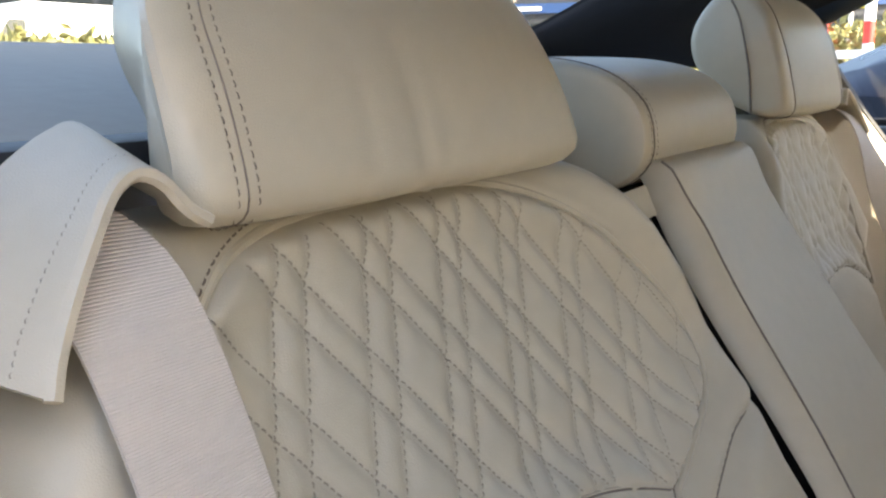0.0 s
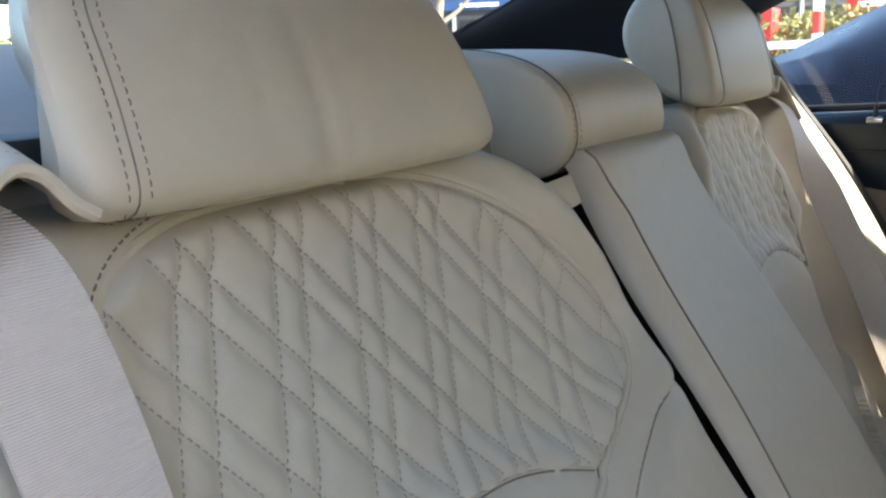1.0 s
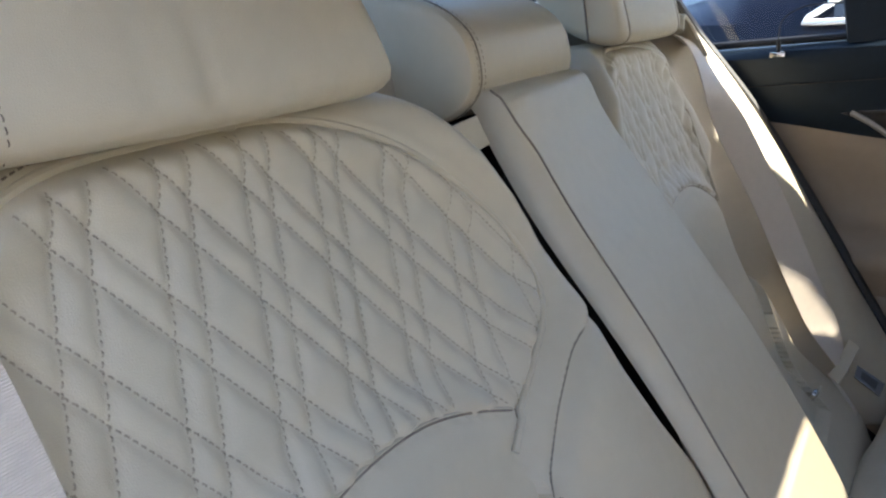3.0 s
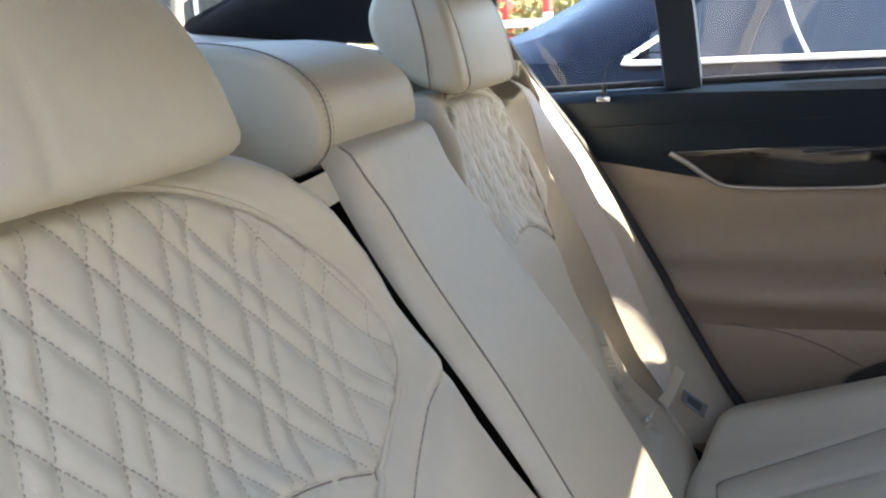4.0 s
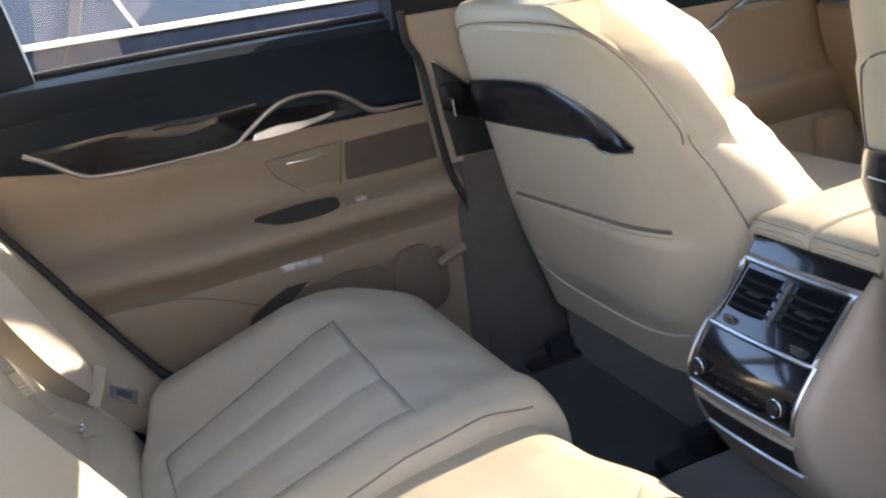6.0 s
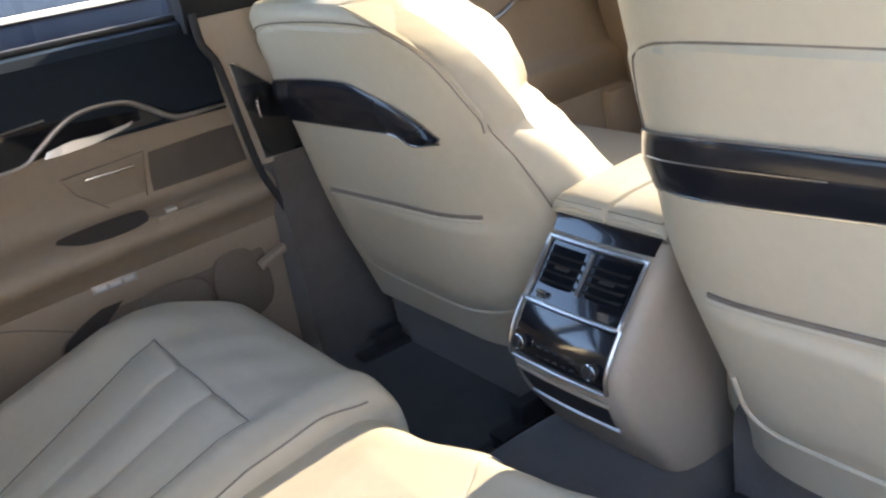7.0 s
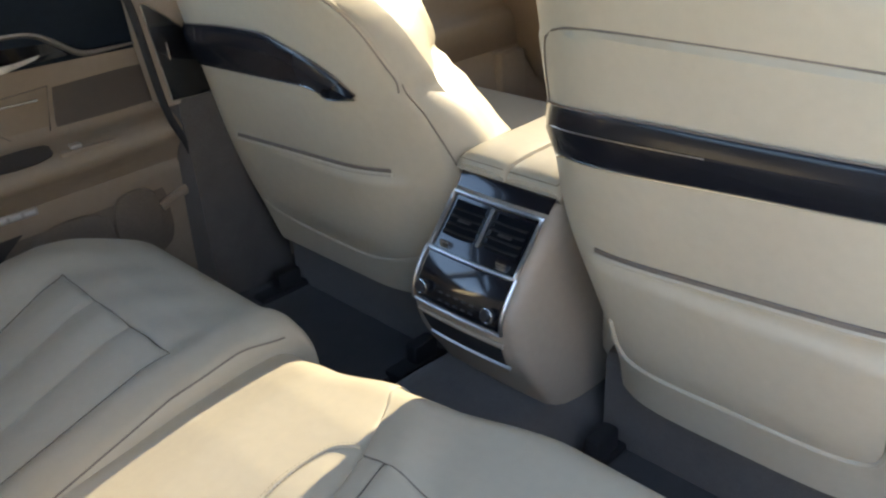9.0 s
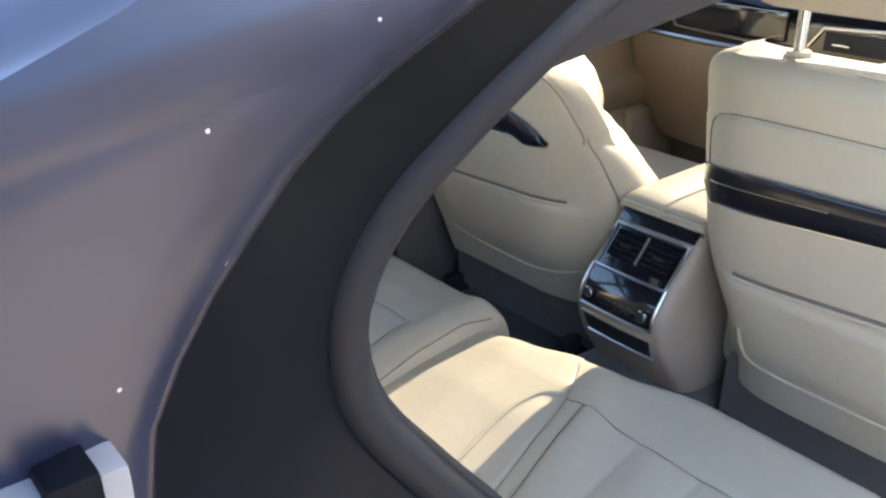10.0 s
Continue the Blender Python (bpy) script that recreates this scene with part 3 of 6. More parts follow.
part("tab", ribbon(spline([(-0.462, -0.790, 0.525), (-0.458, -0.772, 0.515), (-0.452, -0.752, 0.503)], 12), spline([(-0.452, -0.784, 0.512), (-0.450, -0.766, 0.505), (-0.446, -0.748, 0.496)], 12), 0.004), LEATHER, strap)
part("slit", tube(spline([(-0.455, -0.758, 0.506), (-0.448, -0.735, 0.490), (-0.441, -0.710, 0.474)], 10), 0.0022, 6), RUBBER, strap)

# middle headrest
mid = thing("middle_headrest", "low wide ivory leather middle headrest with seam", "headrest")
part("pad", headrest_mesh(-0.118, 0.102, MID_HEAD, 1, end=0.010, pinch=0.05), LEATHER, mid)
part("seam", tube(seam_ring(0.0885, MID_HEAD, 1, 1.002), 0.0007, 5, closed=True), CREASE, mid, "fine dark leather seam")
lines = []
for o in (0.0835, 0.0935):
    ring = seam_ring(o, MID_HEAD, 1, 1.006 if o < 0.09 else 1.002, 160)
    nn = ring - ring.mean(0)
    lines.append((ring, nn))
part("stitching", dashes(lines, 0.0030, 0.0018, 0.0012), THREAD_DARK, mid, "dark brown stitching")
for x in (-0.05, 0.04):
    part("post", tube([(x, -1.02, 0.90), (x, -1.02, 0.97)], 0.006, 10), RUBBER, mid)

# centre armrest, folded up
arm = thing("folding_seat", "folded up ivory leather centre armrest between rear seats", "armrest")
front = spline([(-0.970, 0.972), (-0.948, 0.984), (-0.926, 0.980), (-0.909, 0.945), (-0.875, 0.885), (-0.818, 0.797), (-0.755, 0.694), (-0.690, 0.575), (-0.665, 0.50)], 60)
tang = np.gradient(front, axis=0)
nrm = np.column_stack([-tang[:, 1], tang[:, 0]])
nrm /= np.linalg.norm(nrm, axis=1, keepdims=True)
rings = []
for p, n_ in zip(front, -nrm):
    if n_[0] > 0:
        n_ = -n_
    back = p + np.array((-0.028, -0.010)) * (1 - 0.28 * float(smoothstep(0.94, 0.72, np.array(p[1]))))
    sec = [(-0.112, 1.30), (-0.114, 0.80), (-0.115, 0.25), (-0.1145, 0.06), (-0.1115, -0.01), (-0.106, -0.03), (-0.07, -0.07), (-0.02, -0.10), (0.02, -0.10), (0.045, -0.075), (0.064, -0.03), (0.0695, 0.0), (0.0735, 0.07), (0.081, 0.28), (0.0870, 0.64), (0.0875, 0.82), (0.080, 0.94), (0.066, 0.98)]
    widen = 0.018 * float(smoothstep(0.93, 0.98, np.array(p[1]))) + 0.008 * float(smoothstep(0.80, 0.70, np.array(p[1])))
    spread = -0.022 * float(smoothstep(0.96, 0.85, np.array(p[1]))) - 0.014 * float(smoothstep(0.85, 0.72, np.array(p[1])))
    sec = [(x + (widen * max(0, (0.088 - x) / 0.02) if x > 0.06 and f < 0.5 else 0) + (spread if x < -0.05 else 0), f) for x, f in sec]
    rings.append([(x, p[0] + (back[0] - p[0]) * f, p[1] + (back[1] - p[1]) * f) for x, f in sec])
part("pad", loft(rings), LEATHER, arm)
for side in (1,):
    edge = []
    for p in front[4:]:
        widen = 0.0185 * 0.925 * float(smoothstep(0.93, 0.98, np.array(p[1]))) + 0.0074 * float(smoothstep(0.80, 0.70, np.array(p[1])))
        spread = 0.022 * float(smoothstep(0.96, 0.85, np.array(p[1]))) + 0.014 * float(smoothstep(0.85, 0.72, np.array(p[1])))
        edge.append((0.0695 + widen if side > 0 else -0.1115 - spread, p[0] + 0.0003, p[1] + 0.0003))
    part("seam", tube(edge, 0.0009, 5), CREASE, arm, "dark seam line")
# black fill in place of the shade in the gap beside the armrest
part("back_shell", loft([[(x, back_plane(z) - d, z) for x, d in ((-0.135, 0.055), (0.135, 0.055), (0.135, 0.09), (-0.135, 0.09))] for z in (0.40, 0.60, 0.80, 0.955)]), BLACK_CLOTH, arm, "black sheet standing for shade behind the armrest")
# sheet added behind the seats to close a hole and stop stray light
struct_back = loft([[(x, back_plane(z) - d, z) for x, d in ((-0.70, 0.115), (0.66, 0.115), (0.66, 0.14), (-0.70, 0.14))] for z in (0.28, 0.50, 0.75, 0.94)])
tagged(part("leak_blocker", struct_back, BLACK_CLOTH), "added black sheet that stops stray light behind the rear seats", "wall", "", "structure")
tab = thing("armrest_strap", "ivory leather release strap beside folded armrest", "strap")
part("loop", ribbon(spline([(0.176, -0.998, 0.938), (0.136, -0.968, 0.954), (0.0905, -0.945, 0.966)], 14), spline([(0.166, -0.988, 0.912), (0.128, -0.958, 0.930), (0.0885, -0.936, 0.944)], 14), 0.006), LEATHER, tab)
part("stitching", dashes([(spline([(0.174, -0.994, 0.935), (0.135, -0.964, 0.951), (0.0905, -0.941, 0.962)], 14), np.tile((0, 0.8, 0.6), (14, 1)))], 0.004, 0.002, 0.0008), THREAD, tab)


# ---- rear cushions ----
def near_gap(y):
    """Where the near cushion meets the middle one."""
    return np.interp(y, [-0.60, -0.50, -0.45, -0.40, -0.36, -0.318, -0.28, -0.245, -0.218, -0.19], [0.222, 0.206, 0.196, 0.185, 0.175, 0.161, 0.143, 0.122, 0.098, 0.090])


def cushion(sx, x_inner, label, inner_back=None, name="seat_cushion"):
    """A seat cushion: top sheet that rolls over its front and sides; x positive, mirrored by sx."""
    cu = thing(name, label, "car seat", group="rear cushions")
    n, k = 110, 130
    inner_back = x_inner if inner_back is None else inner_back
    ins = [(0.180 if inner_back == x_inner else 0.200), 0.505]
    y_front = -0.357 if inner_back == x_inner else -0.320
    lean = 0.0 if inner_back == x_inner else 0.22
    rows = []
    v = np.r_[np.linspace(0, 1, k)]

    def side_seam(y):
        return 0.508 - 0.306 * np.clip(-0.357 - np.asarray(y, float), 0, 0.30)

    def inner_seam(y):
        return ins[0] + lean * np.clip(y_front - np.asarray(y, float), 0, 0.20)

    def top(x, y):
        a = near_gap(y) if lean else x_inner
        h = 0.556 + np.interp(y, [-0.86, -0.65, -0.40, -0.30, -0.2], [-0.118, -0.090, -0.012, 0.002, 0.0])
        h = h + 0.022 * np.exp(-(((x - 0.575) / 0.055) ** 2)) * smoothstep(-0.22, -0.42, y) + 0.012 * np.exp(-(((x - a - 0.05) / 0.035) ** 2)) * (1 - 0.6 * smoothstep(-0.32, -0.23, y) if lean else 1.0)
        rim = side_seam(y)
        lip = inner_seam(y)
        dx = np.minimum(np.abs(x - lip), np.abs(x - rim))
        mask = smoothstep(y_front + 0.005, y_front - 0.005, y) * smoothstep(-0.66, -0.645, y)
        h = h - np.where((x > lip) & (x < rim + 0.004), 0.005 * np.exp(-(((y + 0.648) / 0.005) ** 2)), 0)
        for c in (lip + (rim - lip) * f for f in (0.34, 0.67)):
            h = h - 0.0035 * np.exp(-(((x - c) / 0.006) ** 2)) * mask
        h = h - 0.004 * np.exp(-((dx / 0.004) ** 2)) * mask
        h = h - np.where((x > ins[0] - (0.036 if lean else 0.02)) & (x < ins[1]), 0.0035 * np.exp(-(((y - y_front) / 0.004) ** 2)), 0)
        h = h + 0.004 * np.where((x > lip) & (x < rim), np.sin((x - lip) / (rim - lip) * 3 * math.pi) ** 2, 0) * mask
        h = h + 0.0015 * np.sin(x * 60 + y * 35) * np.exp(-(((y + 0.30) / 0.05) ** 2))
        return h

    for t in v:
        a_back = near_gap(-0.72 * (1 - t)) if lean else x_inner
        xs = np.linspace(float(a_back), 0.648, n)
        corner = 0.13 * smoothstep(0.50, 0.66, xs) ** 1.5 if sx < 0 else -0.052 * smoothstep(0.11, 0.32, xs) + 0.05 * smoothstep(0.56, 0.66, xs)
        yf = -0.185 - corner
        y_rear = np.interp(xs, [0.10, 0.34, 0.45, 0.61, 0.648], [-0.74, -0.70, -0.685, -0.642, -0.625])
        flat = y_rear * (1 - t)
        over = np.maximum(0, flat - (yf - 0.055))
        r = 0.055
        ang = np.minimum(over / r, math.pi / 2 + 0.25)
        drop = np.maximum(0, over - r * (math.pi / 2 + 0.25))
        y = np.where(over > 0, yf - 0.055 + r * np.sin(ang) - drop * 0.25, flat)
        z = top(xs, np.minimum(y, yf - 0.03)) - np.where(over > 0, r * (1 - np.cos(ang)), 0) - drop * 0.97
        e = np.minimum(xs - float(a_back), 0.648 - xs)
        rr = 0.020
        back_in = flat - y_rear
        z = z - np.where(back_in < rr, rr - np.sqrt(np.maximum(rr * rr - (rr - np.minimum(back_in, rr)) ** 2, 0)), 0)
        rr = np.where(xs < 0.3, 0.003 + 0.008 * smoothstep(-0.24, -0.31, y), 0.020) if lean else 0.020
        z = z - np.where(e < rr, rr - np.sqrt(np.maximum(rr * rr - (rr - np.minimum(e, rr)) ** 2, 0)), 0)
        p = np.column_stack([xs, y, z])
        lo, hi = p[0].copy(), p[-1].copy()
        lo[2] = hi[2] = min(lo[2], hi[2]) - 0.06
        rows.append(np.vstack([lo, p, hi]) * np.array((sx, 1, 1)))
    rows.insert(0, rows[0] - np.array((0, 0, 0.10)))
    bm = bmesh.new()
    sheet(bm, rows)
    pad = part("pad", bm, LEATHER, cu)
    ys = np.linspace(-0.648, y_front, 40)
    for rim in (inner_seam, side_seam):
        pts = [(sx * float(rim(y)), y, float(top(np.array([float(rim(y))]), np.array([y]))[0]) + 0.0012) for y in ys]
        part("seam", tube(pts, 0.0009, 5), CREASE, pad, "dark seam line")
    xs = np.linspace(float(inner_seam(-0.648)), float(side_seam(-0.648)), 30)
    part("seam", tube([(sx * x, -0.648, float(top(np.array([x]), np.array([-0.648]))[0]) + 0.0012) for x in xs], 0.0009, 5), CREASE, pad, "dark seam line")
    xs = np.linspace(ins[0] - (0.034 if lean else 0), ins[1], 30)
    part("seam", tube([(sx * x, y_front, float(top(np.array([x]), np.array([y_front - 0.0001]))[0]) + 0.0012) for x in xs], 0.0009, 5), CREASE, pad, "dark seam line")
    if not lean:
        fold = [(0.1035 - 0.010 * float(smoothstep(-0.29, -0.235, np.array(y))), y) for y in np.linspace(-0.60, -0.236, 34)]
        part("seam", tube([(sx * x, y, float(top(np.array([x]), np.array([y]))[0]) - 0.0058) for x, y in fold], 0.0013, 5), CREASE, pad, "dark seam line")
    return cu


cushion(-1, 0.098, "ivory leather rear seat cushion with pleated insert, shaded")
cushion(1, 0.120, "ivory leather rear seat cushion next to open door", inner_back=0.188)
midc = thing("middle_cushion", "sunlit ivory leather middle seat cushion", "car seat", group="rear cushions")


def mid_top(x, y):
    """Height of the middle cushion: rises from the far side and meets the near cushion level."""
    u = (x + 0.1) / (near_gap(y) + 0.103)
    own = 0.532 + 0.022 * smoothstep(0, 0.45, u) + np.interp(y, [-0.86, -0.65, -0.40, -0.30, -0.2], [-0.085, -0.060, -0.014, -0.003, 0.0])
    level = 0.5555 + np.interp(y, [-0.86, -0.65, -0.40, -0.30, -0.2], [-0.118, -0.090, -0.012, 0.002, 0.0])
    level = level - 0.009 * np.exp(-(((x - 0.152) / 0.018) ** 2 + ((y + 0.335) / 0.02) ** 2))
    return own + (0.5 * (level - own) + 0.001) * smoothstep(0.55, 0.98, u)


rows = []
for t in np.linspace(0, 1, 110):
    flat = -0.86 + t * 0.86
    b = float(near_gap(flat)) + 0.003
    xs = np.r_[np.linspace(-0.100, b - 0.012, 46), np.linspace(b - 0.0105, b, 9)]
    yf = -0.200 - 0.012 * np.cos((xs - 0.01) * 12) + 0.030 * smoothstep(-0.02, 0.10, xs)
    over = np.maximum(0, flat - (yf - 0.06))
    r = 0.06
    ang = np.minimum(over / r, math.pi / 2 + 0.2)
    drop = np.maximum(0, over - r * (math.pi / 2 + 0.2))
    y = np.where(over > 0, yf - 0.06 + r * np.sin(ang) - drop * 0.2, flat)
    z = mid_top(xs, np.minimum(y, -0.2)) - np.where(over > 0, r * (1 - np.cos(ang)), 0) - drop * 0.97
    e = np.minimum(b - xs, 0.010)
    z = z - (0.010 - np.sqrt(np.maximum(0.0001 - (0.010 - e) ** 2, 0))) * (0.1 + 0.9 * smoothstep(-0.24, -0.31, y))
    p = np.column_stack([xs, y, z])
    lo, hi = p[0].copy(), p[-1].copy()
    lo[2] -= 0.05
    hi[2] -= 0.05
    rows.append(np.vstack([lo, p, hi]))
bm = bmesh.new()
sheet(bm, rows)
midpad = part("pad", bm, LEATHER, midc)
gap = [(float(near_gap(y)) + 0.001, y, float(mid_top(near_gap(y), y)) - 0.0085) for y in np.linspace(-0.60, -0.255, 60)]
part("seam", tube(gap, 0.0017, 6), CREASE, midpad, "dark seam line")
arcs = []
for o in (0.0, 0.006):
    q = spline([(0.153, -0.314 + o * 0.6), (0.140, -0.321 + o), (0.127 - o * 0.7, -0.338 + o * 0.7), (0.1205 - o, -0.380), (0.125 - o, -0.435), (0.136 - o, -0.50), (0.146 - o, -0.56)], 44)
    q = np.column_stack([q, mid_top(q[:, 0], q[:, 1]) + 0.0012])
    arcs.append((q, np.tile((0, 0, 1.0), (44, 1))))
part("stitching", dashes(arcs, 0.0034, 0.0018, 0.0012), THREAD, midpad, "double stitched arc")
part("ridge", tube((arcs[0][0] + arcs[1][0]) / 2 + np.array((0, 0, -0.0008)), 0.0028, 8), LEATHER, midpad, "raised leather seam")
buckle = thing("belt_buckle", "white seat belt buckle with red release button", "belt buckle")
bm = box(-0.020, 0.020, -0.011, 0.011, -0.030, 0.022, 0.004)
bm.transform(pose(-0.098, -0.645, 0.505, -35, 0, 28))
part("case", bm, LEATHER, buckle)
bm = box(-0.017, 0.017, -0.007, 0.007, 0.020, 0.0245, 0.0015)
bm.transform(pose(-0.098, -0.645, 0.505, -35, 0, 28))
part("button", bm, RED, buckle, "red release button")


# ---- cabin structure ----
def struct(name, bm, mat, label="", category="", smooth=True):
    ob = part(name, bm, mat, None, "", smooth)
    return tagged(ob, label, category, "", "structure")


rows = []
for y in np.linspace(-0.86, 0.62, 40):
    rows.append([(x, y, 0.285 + 0.075 * float(smoothstep(0.19, 0.10, np.array(abs(x)))) + 0.002 * math.sin(40 * x + 31 * y)) for x in np.linspace(-0.74, 0.74, 80)])
bm = bmesh.new()
sheet(bm, rows)
struct("floor", bm, CARPET, "brown carpeted car floor with centre tunnel", "floor")
bm = box(-0.74, 0.74, -0.9, 1.4, 0.20, 0.262, 0.01)
struct("floor_pan", bm, RUBBER, "black underbody floor pan", "floor")
for sx in (-1, 1):
    mt = thing("floor_mat", "black carpet floor mat in footwell", "floor mat", group="floor mats")
    x0, x1 = sorted((sx * 0.20, sx * 0.66))
    part("mat", box(x0, x1, -0.22, 0.36, 0.286, 0.300, 0.005), MAT, mt)

# roof, headliner, screens
ROOF = [(-1.02, 1.325), (-0.85, 1.375), (-0.5, 1.41), (0.0, 1.425), (0.4, 1.41), (0.62, 1.375)]
prof = spline(ROOF, 40)
for nm, lift, mat_, lab, cat in (("ceiling", 0.0, BLACK_CLOTH, "black cloth headliner", "ceiling"), ("roof", 0.035, PAINT, "dark blue metallic car roof", "car roof")):
    rows = []
    for y, z in prof:
        half = 0.60 - 0.05 * float(smoothstep(-0.6, -1.0, np.array(y)))
        rows.append([(x * (1.04 if lift else 1), y, z + lift - 0.085 * abs(x / half) ** 3) for x in np.linspace(-half, half, 40)])
    bm = bmesh.new()
    sheet(bm, rows)
    struct(nm, bm, mat_, lab, cat)
for sx in (-1, 1):
    bm = tube([(sx * x, y, z) for x, y, z in spline([(0.57, -1.02, 1.235), (0.612, -0.6, 1.305), (0.622, 0.0, 1.322), (0.612, 0.62, 1.300), (0.70, 1.0, 1.16), (0.79, 1.4, 1.0)], 50)], [0.050 - 0.02 * float(smoothstep(30, 42, np.array(i))) for i in range(50)], 10)
    struct("roof_rail", bm, BLACK_CLOTH, "black roof rail and windscreen pillar trim", "trim")
    bm = tube([(sx * x, y, z) for x, y, z in spline([(0.58, -1.00, 1.285), (0.635, -0.6, 1.37), (0.645, 0.0, 1.385), (0.635, 0.62, 1.355), (0.735, 1.0, 1.195), (0.82, 1.4, 1.03)], 50)], 0.034, 10)
    struct("roof_rail_outer", bm, PAINT, "dark blue painted roof rail", "car body")
bm = bmesh.new()
sheet(bm, [[(x * (1 - 0.1 * t) * 1.0, -1.00 - 0.52 * t , 1.318 - 0.238 * t - 0.02 * (x / 0.56) ** 2) for x in np.linspace(-0.56, 0.56, 24)] for t in np.linspace(0, 1, 10)])
struct("window_rear", bm, GLASS_REAR, "tinted sloping rear window", "window")
bm = bmesh.new()
sheet(bm, [[(x * (1 + 0.28 * t), 0.62 + 0.76 * t, 1.375 - 0.37 * t - 0.05 * (x / 0.6) ** 2) for x in np.linspace(-0.60, 0.60, 24)] for t in np.linspace(0, 1, 10)])
struct("windscreen", bm, GLASS_FRONT, "front windscreen, glass darkened to dim the sun", "window")
bm = bmesh.new()
sheet(bm, [[(0.80 - 0.13 * t, y, 0.93 + 0.42 * t) for y in np.linspace(0.10, 1.30 - 0.5 * t, 12)] for t in np.linspace(0, 1, 8)])
struct("window_front_near", bm, GLASS_SIDE, "near front side window, tint set lighter to let light in", "window")
# far pane darker than the near one only to cut incoming light
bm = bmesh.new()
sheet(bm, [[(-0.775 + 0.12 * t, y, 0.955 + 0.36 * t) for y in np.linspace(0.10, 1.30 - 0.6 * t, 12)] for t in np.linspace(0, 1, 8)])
struct("window_front_far", bm, GLASS_FAR, "far front side window, glass darkened to hold back light", "window")
# rear shelf
prof = spline([(-0.985, 0.93), (-0.99, 1.005), (-1.03, 1.022), (-1.15, 1.045), (-1.28, 1.064), (-1.42, 1.083), (-1.50, 1.092), (-1.54, 1.088), (-1.56, 1.05)], 40)
bm = bmesh.new()
sheet(bm, [[(x, y - 0.02 * (1 - (x / 0.7) ** 2), z) for x in np.linspace(-0.69, 0.66, 30)] for y, z in prof])
struct("rear_shelf", bm, SHELF, "pale leather covered rear parcel shelf", "shelf")
for sx in (-1, 1):
    bm = box(*sorted((sx * 0.44, sx * 0.62)), -1.045, -0.995, 1.010, 1.027, 0.003)
    struct("shelf_gap", bm, RUBBER, "black gap strip behind rear seats", "trim")
bm = bmesh.new()
sheet(bm, [[(x, y, z - 0.04 * (x / 0.8) ** 4) for x in np.linspace(-0.85, 0.85, 30)] for y, z in spline([(-1.50, 1.07), (-1.7, 1.085), (-2.0, 1.08), (-2.25, 1.06), (-2.35, 0.98), (-2.38, 0.5)], 30)])
struct("boot_lid", bm, PAINT, "dark blue metallic boot lid", "car body")
# dark trim of the far rear pillar, between side glass and rear window
front = spline([(-0.678, -0.990, 1.040), (-0.668, -1.004, 1.065), (-0.652, -1.008, 1.105), (-0.635, -0.955, 1.150), (-0.620, -0.86, 1.195), (-0.605, -0.70, 1.270), (-0.59, -0.5, 1.33)], 40)
rear = spline([(-0.600, -1.33, 1.064), (-0.555, -1.43, 1.078), (-0.525, -1.455, 1.100), (-0.530, -1.35, 1.145), (-0.540, -1.20, 1.215), (-0.550, -1.06, 1.28), (-0.55, -0.98, 1.315)], 40)
rows = []
for a, b in zip(front, rear):
    rows.append([a + (b - a) * t + np.array((0.020, 0, 0.004)) * math.sin(math.pi * t) for t in np.linspace(0, 1, 16)])
bm = bmesh.new()
sheet(bm, rows)
struct("pillar_trim", bm, BLACK_CLOTH, "black cloth rear pillar trim", "trim")
# door seal along the far rear opening
seal = spline([(-0.645, -0.99, 1.115), (-0.662, -0.985, 1.07), (-0.685, -0.935, 0.985), (-0.702, -0.850, 0.862), (-0.707, -0.748, 0.690), (-0.708, -0.697, 0.597), (-0.705, -0.605, 0.450), (-0.70, -0.50, 0.38)], 60)
struct("door_seal", tube(seal, 0.0085, 8), RUBBER, "black rubber door seal", "seal")

# ---- near side: open doorway of the car body ----
AP = spline([(0.600, -0.45, 1.330), (0.608, -0.70, 1.300), (0.616, -0.848, 1.250), (0.619, -0.888, 1.232), (0.620, -0.938, 1.202), (0.620, -0.974, 1.173), (0.620, -0.990, 1.137), (0.622, -0.983, 1.094), (0.628, -0.951, 1.048), (0.640, -0.905, 0.985), (0.680, -0.845, 0.865), (0.700, -0.755, 0.690), (0.705, -0.700, 0.595), (0.700, -0.610, 0.450), (0.690, -0.40, 0.34)], 120)
PE = spline([(0.655, -0.45, 1.395), (0.690, -0.78, 1.365), (0.715, -0.960, 1.300), (0.720, -1.017, 1.277), (0.720, -1.058, 1.256), (0.720, -1.084, 1.232), (0.720, -1.102, 1.209), (0.721, -1.112, 1.185), (0.725, -1.110, 1.140), (0.760, -1.07, 1.04), (0.850, -0.93, 0.87), (0.890, -0.82, 0.690), (0.895, -0.75, 0.58), (0.890, -0.65, 0.43), (0.87, -0.40, 0.30)], 120)
rows = []
steps = [(0.0, 0.0), (0.10, 0.012), (0.22, 0.004), (0.30, -0.006), (0.50, -0.010), (0.62, -0.004), (0.80, -0.006), (0.93, 0.000), (1.0, 0.004)]
for a, b in zip(AP, PE):
    out = np.array((0.6, -0.75, 0.35))
    rows.append([a + (b - a) * t + out * o * 0.8 for t, o in steps])
bm = bmesh.new()
sheet(bm, rows)
struct("door_frame", bm, JAMB, "black stepped door frame of the car body", "door frame")
struct("doorway_seal", tube(AP + (PE - AP) * 0.10 + np.array((0.004, -0.006, 0.003)), 0.0125, 12), SEAL, "soft black rubber seal round doorway", "seal")
struct("doorway_seal_lip", tube(AP + (PE - AP) * 0.015, 0.0060, 10), SEAL, "thin inner lip of doorway seal", "seal")
